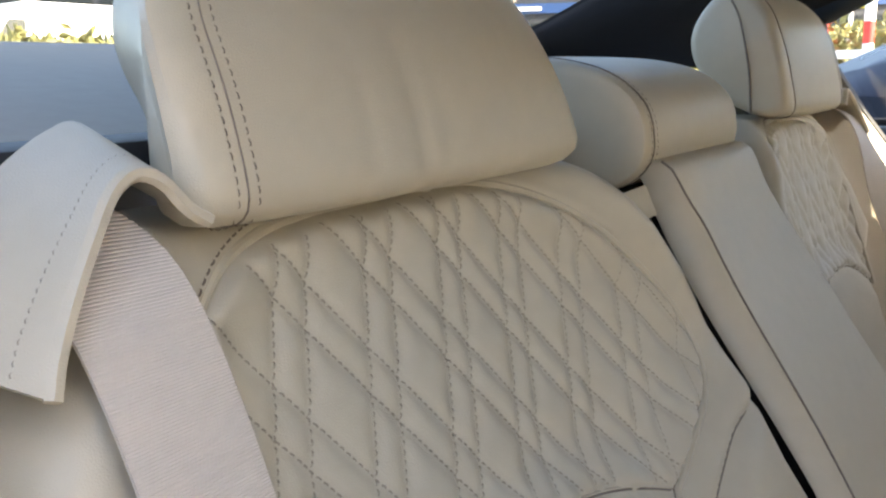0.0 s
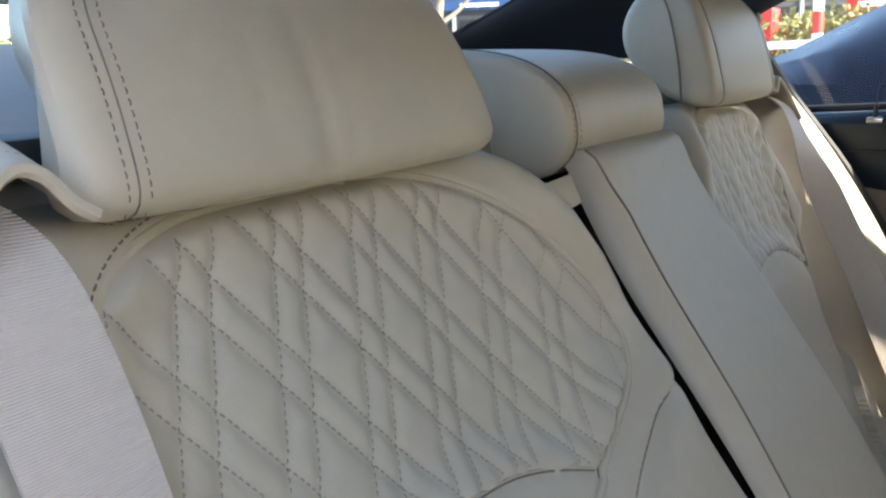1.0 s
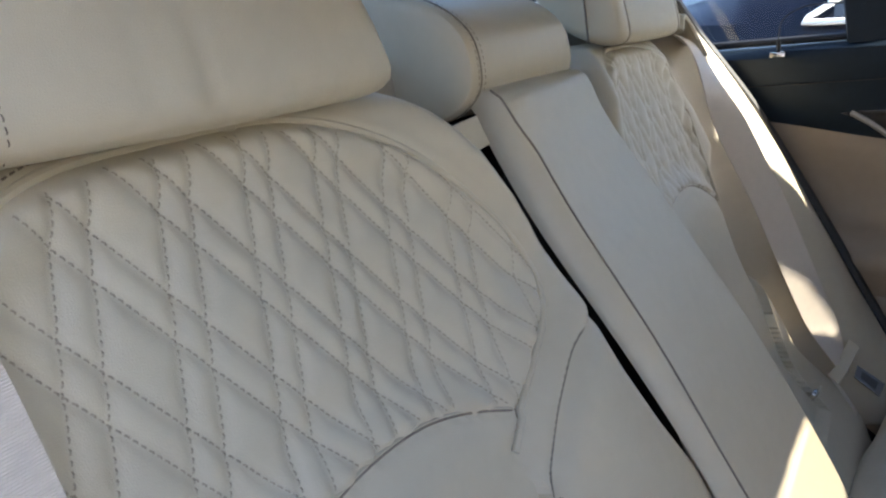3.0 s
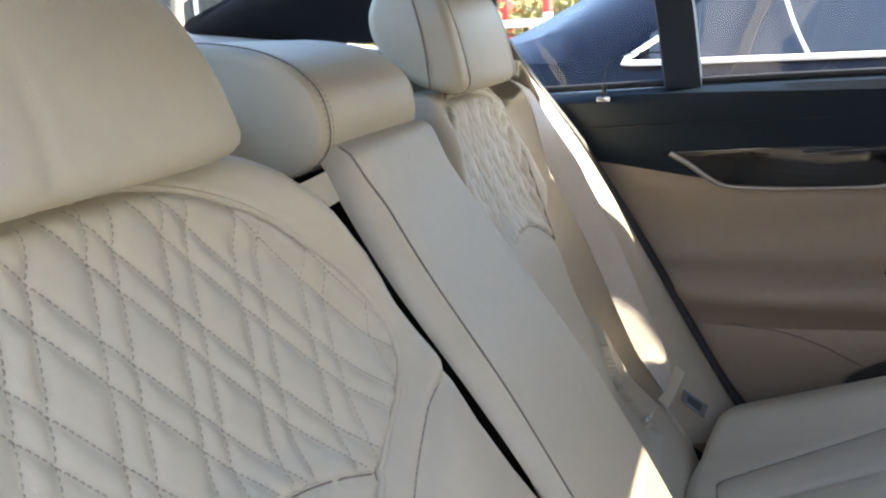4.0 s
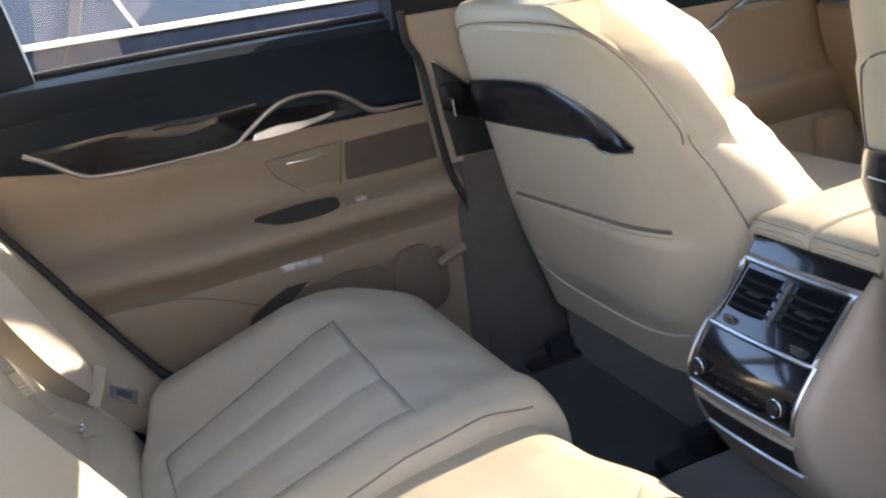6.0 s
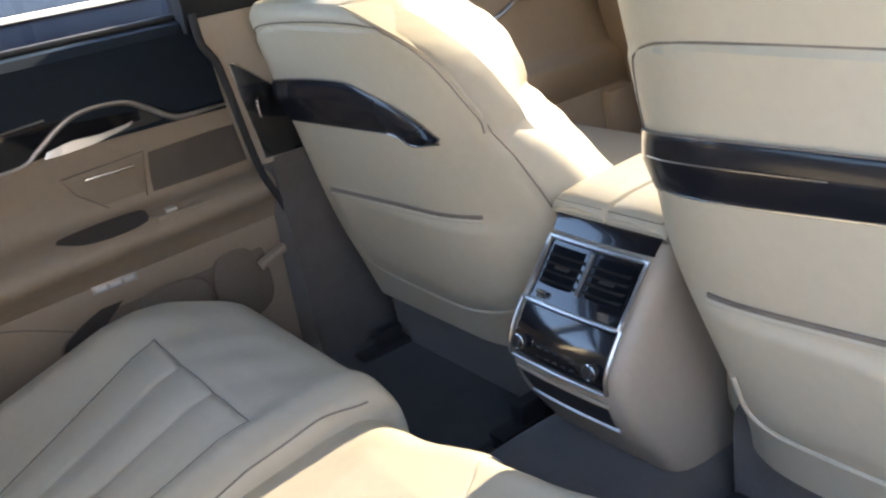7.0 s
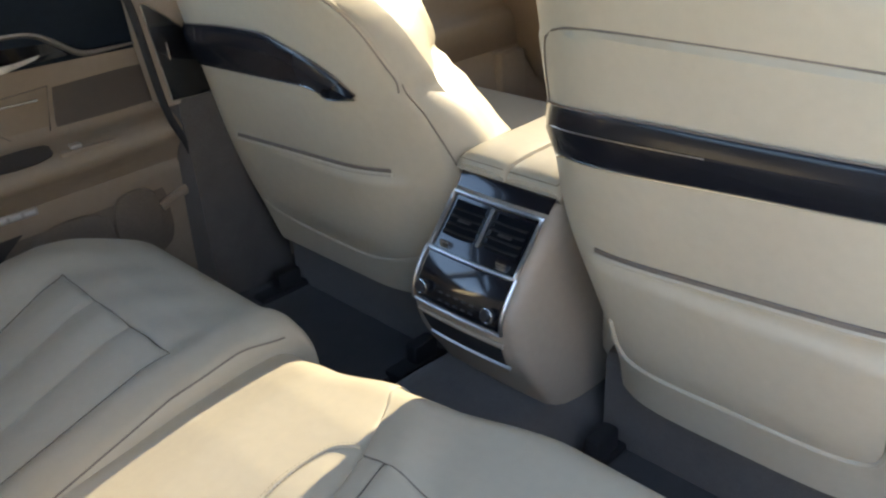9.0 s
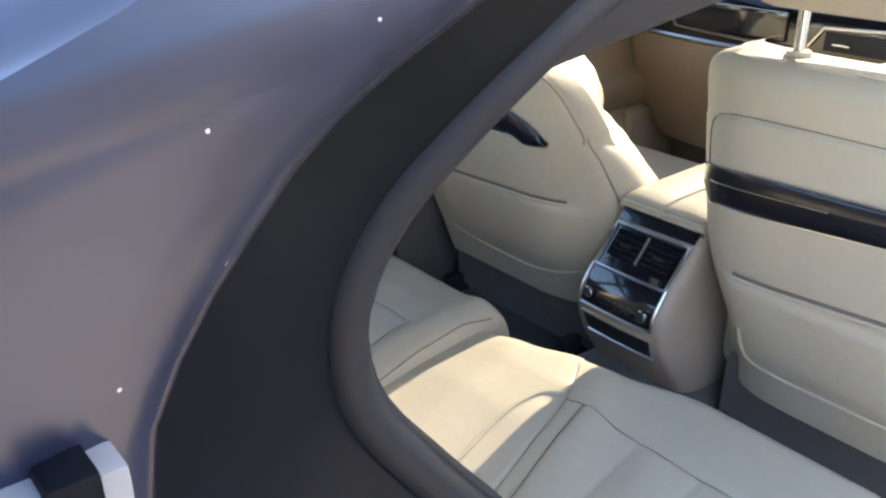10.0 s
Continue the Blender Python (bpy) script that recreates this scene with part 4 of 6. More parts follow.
for f in (0.50, 0.64):
    struct("jamb_pressing", tube((AP + (PE - AP) * f + np.array((0.6, -0.75, 0.35)) * -0.004)[56:66], np.array([0.001, 0.005, 0.007, 0.008, 0.008, 0.008, 0.008, 0.007, 0.005, 0.001]), 10), JAMB, "pressed ridge in the door frame", "door frame")
struct("paint_edge", tube(PE + np.array((0.001, -0.001, 0.001)), 0.0022, 12), PAINT, "rounded dark blue body edge", "car body")
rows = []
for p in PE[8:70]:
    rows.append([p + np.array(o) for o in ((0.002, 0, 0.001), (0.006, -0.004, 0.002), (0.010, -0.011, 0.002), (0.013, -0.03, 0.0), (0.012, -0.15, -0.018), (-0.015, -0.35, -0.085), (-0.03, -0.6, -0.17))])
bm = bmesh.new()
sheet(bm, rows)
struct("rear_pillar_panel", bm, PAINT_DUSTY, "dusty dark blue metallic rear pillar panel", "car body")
rows = []
panel = np.array(((0.002, 0, 0.001), (0.006, -0.004, 0.002), (0.010, -0.011, 0.002), (0.013, -0.03, 0.0), (0.012, -0.15, -0.018), (-0.015, -0.35, -0.085), (-0.03, -0.6, -0.17)))
wing = np.array(((0.002, 0, -0.001), (0.010, -0.006, 0.0), (0.022, -0.016, 0.0), (0.036, -0.04, 0.0), (0.06, -0.15, 0.0), (0.07, -0.5, 0.0), (0.05, -1.2, 0.0)))
for i, p in enumerate(PE[69:]):
    rows.append(list(p + panel + (wing - panel) * float(smoothstep(0, 14, np.array(float(i))))))
bm = bmesh.new()
sheet(bm, rows)
struct("rear_wing", bm, PAINT, "dark blue metallic rear wing", "car body")
strip = thing("window_trim_strip", "bright chrome window trim strip with black clip", "trim")
part("chrome", box(0.722, 0.741, -1.24, -1.1205, 1.165, 1.204, 0.002), TRIM, strip)
part("clip", box(0.720, 0.743, -1.1365, -1.1262, 1.155, 1.2065, 0.002), JAMB, strip, "black rubber clip")
# near side lower body and front doorway wall
bm = box(0.76, 0.90, 0.03, 1.35, 0.25, 0.93, 0.03, 3)
struct("front_door_near", bm, LEATHER_DOOR, "tan leather front door panel", "car door")
bm = box(0.68, 0.76, 0.0, 0.12, 0.28, 1.34, 0.02, 3)
struct("centre_pillar_near", bm, PLASTIC_BEIGE, "beige centre pillar trim", "trim")
bm = box(0.70, 0.92, -0.66, 0.03, 0.22, 0.33, 0.02, 3)
struct("door_sill", bm, PLASTIC_BEIGE, "beige door sill", "sill")


# ---- far rear door ----
door = thing("rear_door", "closed tan leather rear door with black wood trim", "car door")
XD = -0.752


def on_door(pts, x=XD):
    return [(x, y, z) for y, z in pts]


def door_sheet(name, lines, mat, label="", n=60, m=14, parent=None):
    """A panel swept along y: lines are (x, z) stations given as lists over y."""
    bm = bmesh.new()
    rows = [spline(line, n) for line in lines]
    stack = []
    for j in range(n):
        stack.append(spline([r[j] for r in rows], m))
    sheet(bm, stack)
    return part(name, bm, mat, parent or door, label)


# upper black pad, belt ledge to the trim
door_sheet("upper_pad", [
    [(-0.775, -0.96, 0.958), (-0.775, -0.5, 0.972), (-0.775, 0.03, 0.975)],
    [(-0.740, -0.945, 0.961), (-0.735, -0.5, 0.974), (-0.735, 0.03, 0.977)],
    [(-0.716, -0.92, 0.948), (-0.714, -0.5, 0.962), (-0.714, 0.03, 0.966)],
    [(-0.722, -0.90, 0.915), (-0.726, -0.5, 0.925), (-0.728, 0.03, 0.93)],
    [(-0.735, -0.925, 0.872), (-0.745, -0.5, 0.86), (-0.748, 0.03, 0.815)],
    [(-0.760, -0.925, 0.858), (-0.760, -0.5, 0.80), (-0.760, 0.03, 0.80)],
], BLACK_LEATHER, "black leather upper door pad")
part("pad_seam", tube(spline([(-0.7225, -0.905, 0.905), (-0.727, -0.6, 0.915), (-0.7315, -0.4, 0.918)], 30), 0.0010, 5), RUBBER, door, "fine stitched seam")
door_sheet("main_panel", [
    [(-0.760, -0.92, 0.878), (-0.760, -0.64, 0.815), (-0.757, -0.4, 0.815), (-0.755, 0.02, 0.822)],
    [(-0.756, -0.91, 0.850), (-0.754, -0.64, 0.79), (-0.753, -0.4, 0.79), (-0.753, 0.02, 0.79)],
    [(-0.758, -0.86, 0.75), (-0.760, -0.6, 0.735), (-0.760, -0.4, 0.735), (-0.757, 0.02, 0.735)],
    [(-0.748, -0.82, 0.69), (-0.748, -0.6, 0.69), (-0.748, -0.4, 0.692), (-0.750, 0.02, 0.695)],
    [(-0.728, -0.80, 0.668), (-0.715, -0.6, 0.668), (-0.712, -0.4, 0.672), (-0.715, 0.02, 0.682)],
    [(-0.718, -0.80, 0.652), (-0.695, -0.6, 0.652), (-0.692, -0.4, 0.655), (-0.695, 0.02, 0.668)],
    [(-0.718, -0.79, 0.632), (-0.694, -0.6, 0.630), (-0.692, -0.4, 0.632), (-0.696, 0.02, 0.648)],
    [(-0.730, -0.78, 0.605), (-0.722, -0.6, 0.600), (-0.722, -0.4, 0.602), (-0.724, 0.02, 0.615)],
    [(-0.740, -0.77, 0.585), (-0.738, -0.6, 0.575), (-0.738, -0.4, 0.58), (-0.738, 0.02, 0.590)],
], LEATHER_DOOR, "tan leather door panel with armrest", m=40)
door_sheet("lower_panel", [
    [(-0.741, -0.77, 0.590), (-0.739, -0.5, 0.580), (-0.739, -0.3, 0.585), (-0.739, 0.02, 0.595)],
    [(-0.735, -0.75, 0.56), (-0.735, -0.5, 0.55), (-0.735, -0.3, 0.555), (-0.735, 0.02, 0.57)],
    [(-0.742, -0.72, 0.48), (-0.742, -0.45, 0.48), (-0.742, -0.3, 0.48), (-0.742, 0.02, 0.48)],
    [(-0.745, -0.68, 0.35), (-0.745, -0.45, 0.35), (-0.745, -0.3, 0.35), (-0.745, 0.02, 0.35)],
    [(-0.745, -0.50, 0.27), (-0.745, -0.45, 0.27), (-0.745, -0.3, 0.27), (-0.745, 0.02, 0.27)],
], LEATHER_DOOR, "tan lower door panel", m=24)
part("panel_seam", tube(spline(on_door([(-0.664, 0.591), (-0.60, 0.578), (-0.55, 0.572), (-0.49, 0.552), (-0.425, 0.520)], -0.7345), 30), 0.0014, 5), CREASE, door, "dark panel joint")
# black wood insert and chrome frame
wood = [(-0.745, 0.862), (-0.715, 0.852), (-0.640, 0.812), (-0.52, 0.806), (-0.405, 0.812), (-0.37, 0.835), (-0.315, 0.868), (-0.29, 0.876), (-0.45, 0.880), (-0.60, 0.878)]
part("wood_trim", prism(on_door(wood, -0.748), (0.006, 0, 0), 0.002), WOOD, door, "glossy dark wood trim")
part("wood_trim", prism(on_door([(-0.405, 0.8125), (-0.315, 0.867), (-0.29, 0.873), (-0.215, 0.868), (-0.165, 0.835), (-0.15, 0.822), (-0.30, 0.818)], -0.748), (0.0035, 0, 0), 0.001), PIANO, door, "glossy black handle bowl")
line = spline(on_door([(-0.728, 0.8625), (-0.700, 0.846), (-0.660, 0.817), (-0.635, 0.8085), (-0.58, 0.8055), (-0.50, 0.806), (-0.415, 0.810), (-0.385, 0.826), (-0.345, 0.853), (-0.310, 0.868), (-0.27, 0.872), (-0.228, 0.866), (-0.195, 0.847), (-0.165, 0.826), (-0.14, 0.8185), (-0.09, 0.8185), (-0.035, 0.819)], -0.744), 120)
wid = 0.0030 + 0.0020 * smoothstep(-0.62, -0.70, line[:, 1]) + 0.0026 * smoothstep(-0.45, -0.35, line[:, 1]) - 0.0030 * smoothstep(-0.16, -0.05, line[:, 1])
part("chrome_trim", tube(line, wid, 8), WARM_SATIN, door, "satin silver trim line")
handle = part("handle", ribbon(spline([(-0.738, -0.372, 0.822), (-0.728, -0.335, 0.832), (-0.722, -0.29, 0.832), (-0.720, -0.232, 0.838)], 24), spline([(-0.738, -0.378, 0.812), (-0.728, -0.33, 0.816), (-0.722, -0.285, 0.822), (-0.720, -0.240, 0.832)], 24), 0.010), CHROME, door, "polished chrome door handle")
part("accent_line", tube(spline(on_door([(-0.53, 0.862), (-0.45, 0.866), (-0.36, 0.872)], -0.741), 20), 0.0016, 5), SATIN, door, "thin silver line")
# ashtray flap, speaker cloth, recess, switch, plate, pocket
flap = part("ashtray_flap", prism(on_door([(-0.362, 0.768), (-0.222, 0.775), (-0.236, 0.701), (-0.270, 0.697), (-0.300, 0.700), (-0.345, 0.738)], -0.761), (0.0055, 0, 0), 0.0015), LEATHER_DOOR, door, "tan ashtray flap")
part("flap_gap", tube(np.array(on_door([(-0.364, 0.769), (-0.221, 0.777), (-0.235, 0.699), (-0.270, 0.6945), (-0.301, 0.698), (-0.347, 0.737)], -0.7535)), 0.0014, 5, closed=True), CREASE, flap, "dark gap")
part("flap_pull", box(-0.756, -0.7505, -0.327, -0.243, 0.7560, 0.7595, 0.001), CHROME, flap, "slim chrome pull")
part("speaker_cloth", prism(on_door([(-0.213, 0.772), (-0.039, 0.780), (-0.029, 0.706), (-0.223, 0.697)], -0.760), (0.006, 0, 0), 0.0015), GRILLE, door, "brown perforated speaker cloth")
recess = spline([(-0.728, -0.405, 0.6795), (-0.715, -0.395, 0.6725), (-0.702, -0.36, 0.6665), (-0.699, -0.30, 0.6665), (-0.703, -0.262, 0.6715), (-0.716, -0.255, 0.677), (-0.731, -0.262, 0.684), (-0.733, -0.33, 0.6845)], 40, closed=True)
# a dark plate gives the pull recess its shade
part("pull_recess", prism(recess, (0.0012, 0, 0.0024)), HOLLOW_SHADE, door, "dark plate painted as shade of the pull recess")
part("window_switch", box(-0.722, -0.704, -0.225, -0.205, 0.670, 0.6795, 0.003), SATIN, door, "silver window switch")
part("switch_plate", box(-0.734, -0.697, -0.245, -0.145, 0.664, 0.6735, 0.003), LEATHER_DOOR, door)
part("reflector", box(-0.738, -0.7325, -0.377, -0.298, 0.5685, 0.5825, 0.0015), SATIN, door, "silver courtesy light plate")
for k in range(3):
    part("reflector_cell", box(-0.7335, -0.7312, -0.372 + k * 0.025, -0.352 + k * 0.025, 0.5715, 0.5795, 0.0008), WHITE, door, "white lens")
pocket = spline(on_door([(-0.455, 0.492), (-0.415, 0.522), (-0.365, 0.545), (-0.30, 0.560), (-0.22, 0.570), (-0.12, 0.572), (-0.07, 0.560), (-0.055, 0.50), (-0.07, 0.42), (-0.20, 0.39), (-0.36, 0.40), (-0.44, 0.44)], -0.744), 60, closed=True)
part("door_pocket", prism(pocket, (0.007, 0, 0), 0.003), LINING, door, "brown lined door pocket")
# shade of the pocket opening, painted as a flat dark patch
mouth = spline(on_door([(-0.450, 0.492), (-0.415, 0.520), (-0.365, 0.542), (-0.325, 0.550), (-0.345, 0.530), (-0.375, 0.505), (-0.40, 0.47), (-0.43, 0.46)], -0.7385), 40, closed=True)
part("pocket_mouth", prism(mouth, (0.0025, 0, 0)), HOLLOW_SHADE, door, "dark patch painted as shade in the pocket mouth")
for c, rr, top_ in ((-0.255, 0.080, 0.540), (-0.125, 0.048, 0.556)):
    q = spline([(-0.742, c - rr, 0.48), (-0.742, c - rr * 0.75, top_ - 0.014), (-0.742, c, top_), (-0.742, c + rr * 0.7, top_ - 0.008), (-0.742, c + rr, top_ - 0.04), (-0.742, c + rr * 0.8, 0.42), (-0.742, c - rr * 0.6, 0.42)], 40, closed=True)
    part("pocket_insert", prism(q, (0.014, 0, 0), 0.011), LINING, door, "moulded brown holder")
part("pocket_rail", tube(spline([(-0.731, -0.075, 0.505), (-0.727, -0.04, 0.52), (-0.727, 0.0, 0.53)], 14), 0.010, 8), LEATHER_DOOR, door, "rounded tan pocket rail")
pin = thing("lock_pin", "small bright lock pin beside rear quarter glass", "lock pin")
part("bezel", box(-0.730, -0.704, -0.840, -0.818, 0.950, 0.9585, 0.002), CHROME, pin, "square chrome bezel")
part("pin", tube([(-0.717, -0.829, 0.956), (-0.717, -0.829, 0.976)], 0.0035, 10), RUBBER, pin)
part("wire", tube(spline([(-0.717, -0.829, 0.976), (-0.722, -0.824, 1.005), (-0.728, -0.79, 1.022), (-0.735, -0.74, 1.022)], 24), 0.0012, 6), RUBBER, pin, "thin black wire")
# door window frame, divider, glass
struct("window_frame", tube(spline([(-0.655, -1.005, 1.125), (-0.662, -0.90, 1.175), (-0.672, -0.72, 1.235), (-0.676, -0.45, 1.268), (-0.678, 0.0, 1.278), (-0.676, 0.6, 1.262), (-0.73, 0.95, 1.14), (-0.79, 1.3, 1.0)], 60), 0.022, 10), BLACK_LEATHER, "black window frame of the doors", "trim")
div = spline([(-0.735, -0.708, 0.965), (-0.722, -0.725, 1.10), (-0.675, -0.755, 1.26), (-0.645, -0.77, 1.34)], 20)
rings = []
for p in div:
    rings.append([p + np.array(o) for o in ((0.008, -0.027, 0), (0.008, 0.027, 0), (-0.012, 0.030, 0), (-0.012, -0.030, 0))])
struct("window_divider", loft(rings), BLACK_LEATHER, "black divider between door glass and quarter glass", "trim")
bm = bmesh.new()
sheet(bm, [[(-0.742 + 0.085 * t**1.5, y, 0.955 + 0.40 * t) for y in np.linspace(-1.02, 0.03, 20)] for t in np.linspace(0, 1, 10)])
struct("window_door", bm, GLASS, "clear side window glass", "window")
struct("window_rubber", tube(spline([(-0.742, -0.97, 0.968), (-0.742, -0.5, 0.980), (-0.742, 0.03, 0.983)], 30), 0.006, 8), RUBBER, "black window rubber", "seal")
bm = box(-0.93, -0.762, -0.95, 0.03, 0.28, 0.962, 0.02, 3)
struct("door_shell", bm, PAINT, "dark blue door outer skin", "car door")
# centre pillar, far side
struct("centre_pillar_upper", loft([[(x, y, z) for x, y in ((-0.70 + o, -0.110), (-0.695 + o, 0.0), (-0.70 + o, 0.11), (-0.76 + o, 0.11), (-0.76 + o, -0.110))] for z, o in ((0.955, 0.0), (1.12, 0.015), (1.36, 0.09))]), BLACK_CLOTH, "black centre pillar trim", "trim")
struct("centre_pillar", loft([[(x, max(y, o) if y < 0.05 else y, z) for x, y in ((-0.694, o), (-0.690, o + 0.006), (-0.690, 0.06), (-0.67, 0.15), (-0.75, 0.16), (-0.75, o))] for z, o in ((0.976, -0.086), (0.972, -0.091), (0.945, -0.0885), (0.930, -0.083), (0.915, -0.074), (0.902, -0.0675), (0.80, -0.053), (0.705, -0.040))]), PLASTIC_BEIGE, "beige centre pillar trim", "trim")
vent = thing("pillar_vent", "glossy black pillar air vent with chrome edge", "air vent")
vq = [(-0.0585, 0.892), (-0.050, 0.893), (-0.015, 0.864), (0.055, 0.80), (0.065, 0.712), (-0.033, 0.716)]
part("panel", prism([(-0.6885, y, z) for y, z in vq], (0.005, 0, 0), 0.0015), PIANO, vent)
part("frame", tube([(-0.684, y, z) for y, z in vq], 0.0018, 6, closed=True), CHROME, vent, "thin chrome frame")
part("thumb_wheel", box(-0.684, -0.680, -0.026, -0.022, 0.79, 0.822, 0.001), CHROME, vent, "slim chrome wheel")
struct("pillar_base", loft([[(x, y, z) for x, y in ((-0.68 + o, -0.02), (-0.66 + o, 0.06), (-0.68 + o, 0.16), (-0.75, 0.16), (-0.75, -0.02))] for z, o in ((0.715, -0.012), (0.60, 0.0), (0.40, 0.01), (0.27, 0.02))]), CARPET, "brown carpeted lower pillar and sill trim", "trim")
struct("sill_seal", tube(spline([(-0.690, -0.098, 0.985), (-0.690, -0.094, 0.93), (-0.690, -0.074, 0.89), (-0.690, -0.047, 0.705), (-0.690, -0.012, 0.60), (-0.692, -0.004, 0.45), (-0.69, -0.01, 0.33)], 40), 0.007, 8), RUBBER, "black door seal", "seal")

# the near rear door, swung open on its front hinge
swing = pose(0.905, 0.03, 0, 0, 0, 66) @ Matrix.Diagonal((-1, 1, 1, 1)) @ pose(0.77, -0.03, 0)
near_door = copy_thing(door, swing)
tagged(near_door, "open tan leather rear door with black upper pad", "car door")
part("outer_skin", box(-0.93, -0.762, -0.95, 0.03, 0.28, 0.962, 0.02, 3), PAINT, near_door, "dark blue outer skin")
part("window_frame", tube(spline([(-0.735, -0.93, 0.96), (-0.70, -0.93, 1.12), (-0.672, -0.72, 1.235), (-0.676, -0.45, 1.268), (-0.678, 0.0, 1.278), (-0.735, 0.02, 0.96)], 50), 0.022, 10), BLACK_LEATHER, near_door, "black window frame")
bm = bmesh.new()
sheet(bm, [[(-0.742 + 0.07 * t**1.5, y, 0.955 + 0.30 * t) for y in np.linspace(-0.92 + 0.15 * t, 0.02, 12)] for t in np.linspace(0, 1, 8)])
part("pane", bm, GLASS_REAR, near_door, "tinted window glass")

# ---- far front door ----
fd = thing("front_door", "closed tan leather front door with chrome handle", "car door")
door_sheet("main_panel", [
    [(-0.765, 0.14, 0.97), (-0.765, 1.25, 0.97)], [(-0.735, 0.14, 0.965), (-0.735, 1.25, 0.955)], [(-0.752, 0.14, 0.90), (-0.752, 1.25, 0.88)],
], BLACK_LEATHER, "black leather upper pad", n=20, parent=fd)
door_sheet("main_panel", [
    [(-0.752, 0.14, 0.90), (-0.752, 1.25, 0.88)], [(-0.757, 0.14, 0.78), (-0.757, 1.25, 0.78)], [(-0.740, 0.14, 0.72), (-0.745, 1.25, 0.72)], [(-0.705, 0.14, 0.69), (-0.72, 1.25, 0.70)], [(-0.715, 0.14, 0.65), (-0.72, 1.25, 0.66)], [(-0.745, 0.14, 0.60), (-0.745, 1.25, 0.60)],
], LEATHER_DOOR, "tan leather door panel", n=20, m=30, parent=fd)
door_sheet("lower_panel", [[(-0.745, 0.14, 0.60), (-0.745, 1.25, 0.60)], [(-0.72, 0.14, 0.48), (-0.72, 1.25, 0.48)], [(-0.735, 0.14, 0.28), (-0.735, 1.25, 0.28)]], PLASTIC_BEIGE, "beige lower door panel", n=16, parent=fd)
part("trim_line", tube(spline([(-0.748, 0.45, 0.828), (-0.748, 0.60, 0.835), (-0.748, 0.68, 0.87), (-0.748, 0.75, 0.895), (-0.748, 0.88, 0.895)], 40), 0.005, 8), SATIN, fd, "satin silver trim line")
part("handle", ribbon(spline([(-0.735, 0.66, 0.872), (-0.725, 0.72, 0.880), (-0.722, 0.80, 0.880)], 16), spline([(-0.735, 0.66, 0.860), (-0.725, 0.72, 0.866), (-0.722, 0.80, 0.872)], 16), 0.009), CHROME, fd, "polished chrome handle")
sw = part("seat_switches", box(-0.758, -0.748, 0.66, 0.82, 0.655, 0.690, 0.004), PLASTIC_BEIGE, fd, "seat memory switch panel")
for k in range(4):
    part("button", box(-0.7485, -0.744, 0.672 + k * 0.035, 0.700 + k * 0.035, 0.664, 0.682, 0.002), SATIN, sw, "grey button")
part("door_outer", box(-0.93, -0.765, 0.05, 1.40, 0.28, 0.95, 0.02), PAINT, fd, "dark blue outer skin")


# ---- front seats ----
def seat_plane(z):
    return 0.045 + (0.66 - z) * 0.22


SHELL_Z = [0.42, 0.60, 0.665, 0.712, 0.768, 0.803, 0.821, 0.847, 0.879, 0.905, 0.925, 0.946, 0.960, 0.975, 0.985]
SHELL_X = [0.150, 0.112, 0.104, 0.116, 0.133, 0.150, 0.153, 0.164, 0.178, 0.193, 0.211, 0.242, 0.275, 0.315, 0.34]


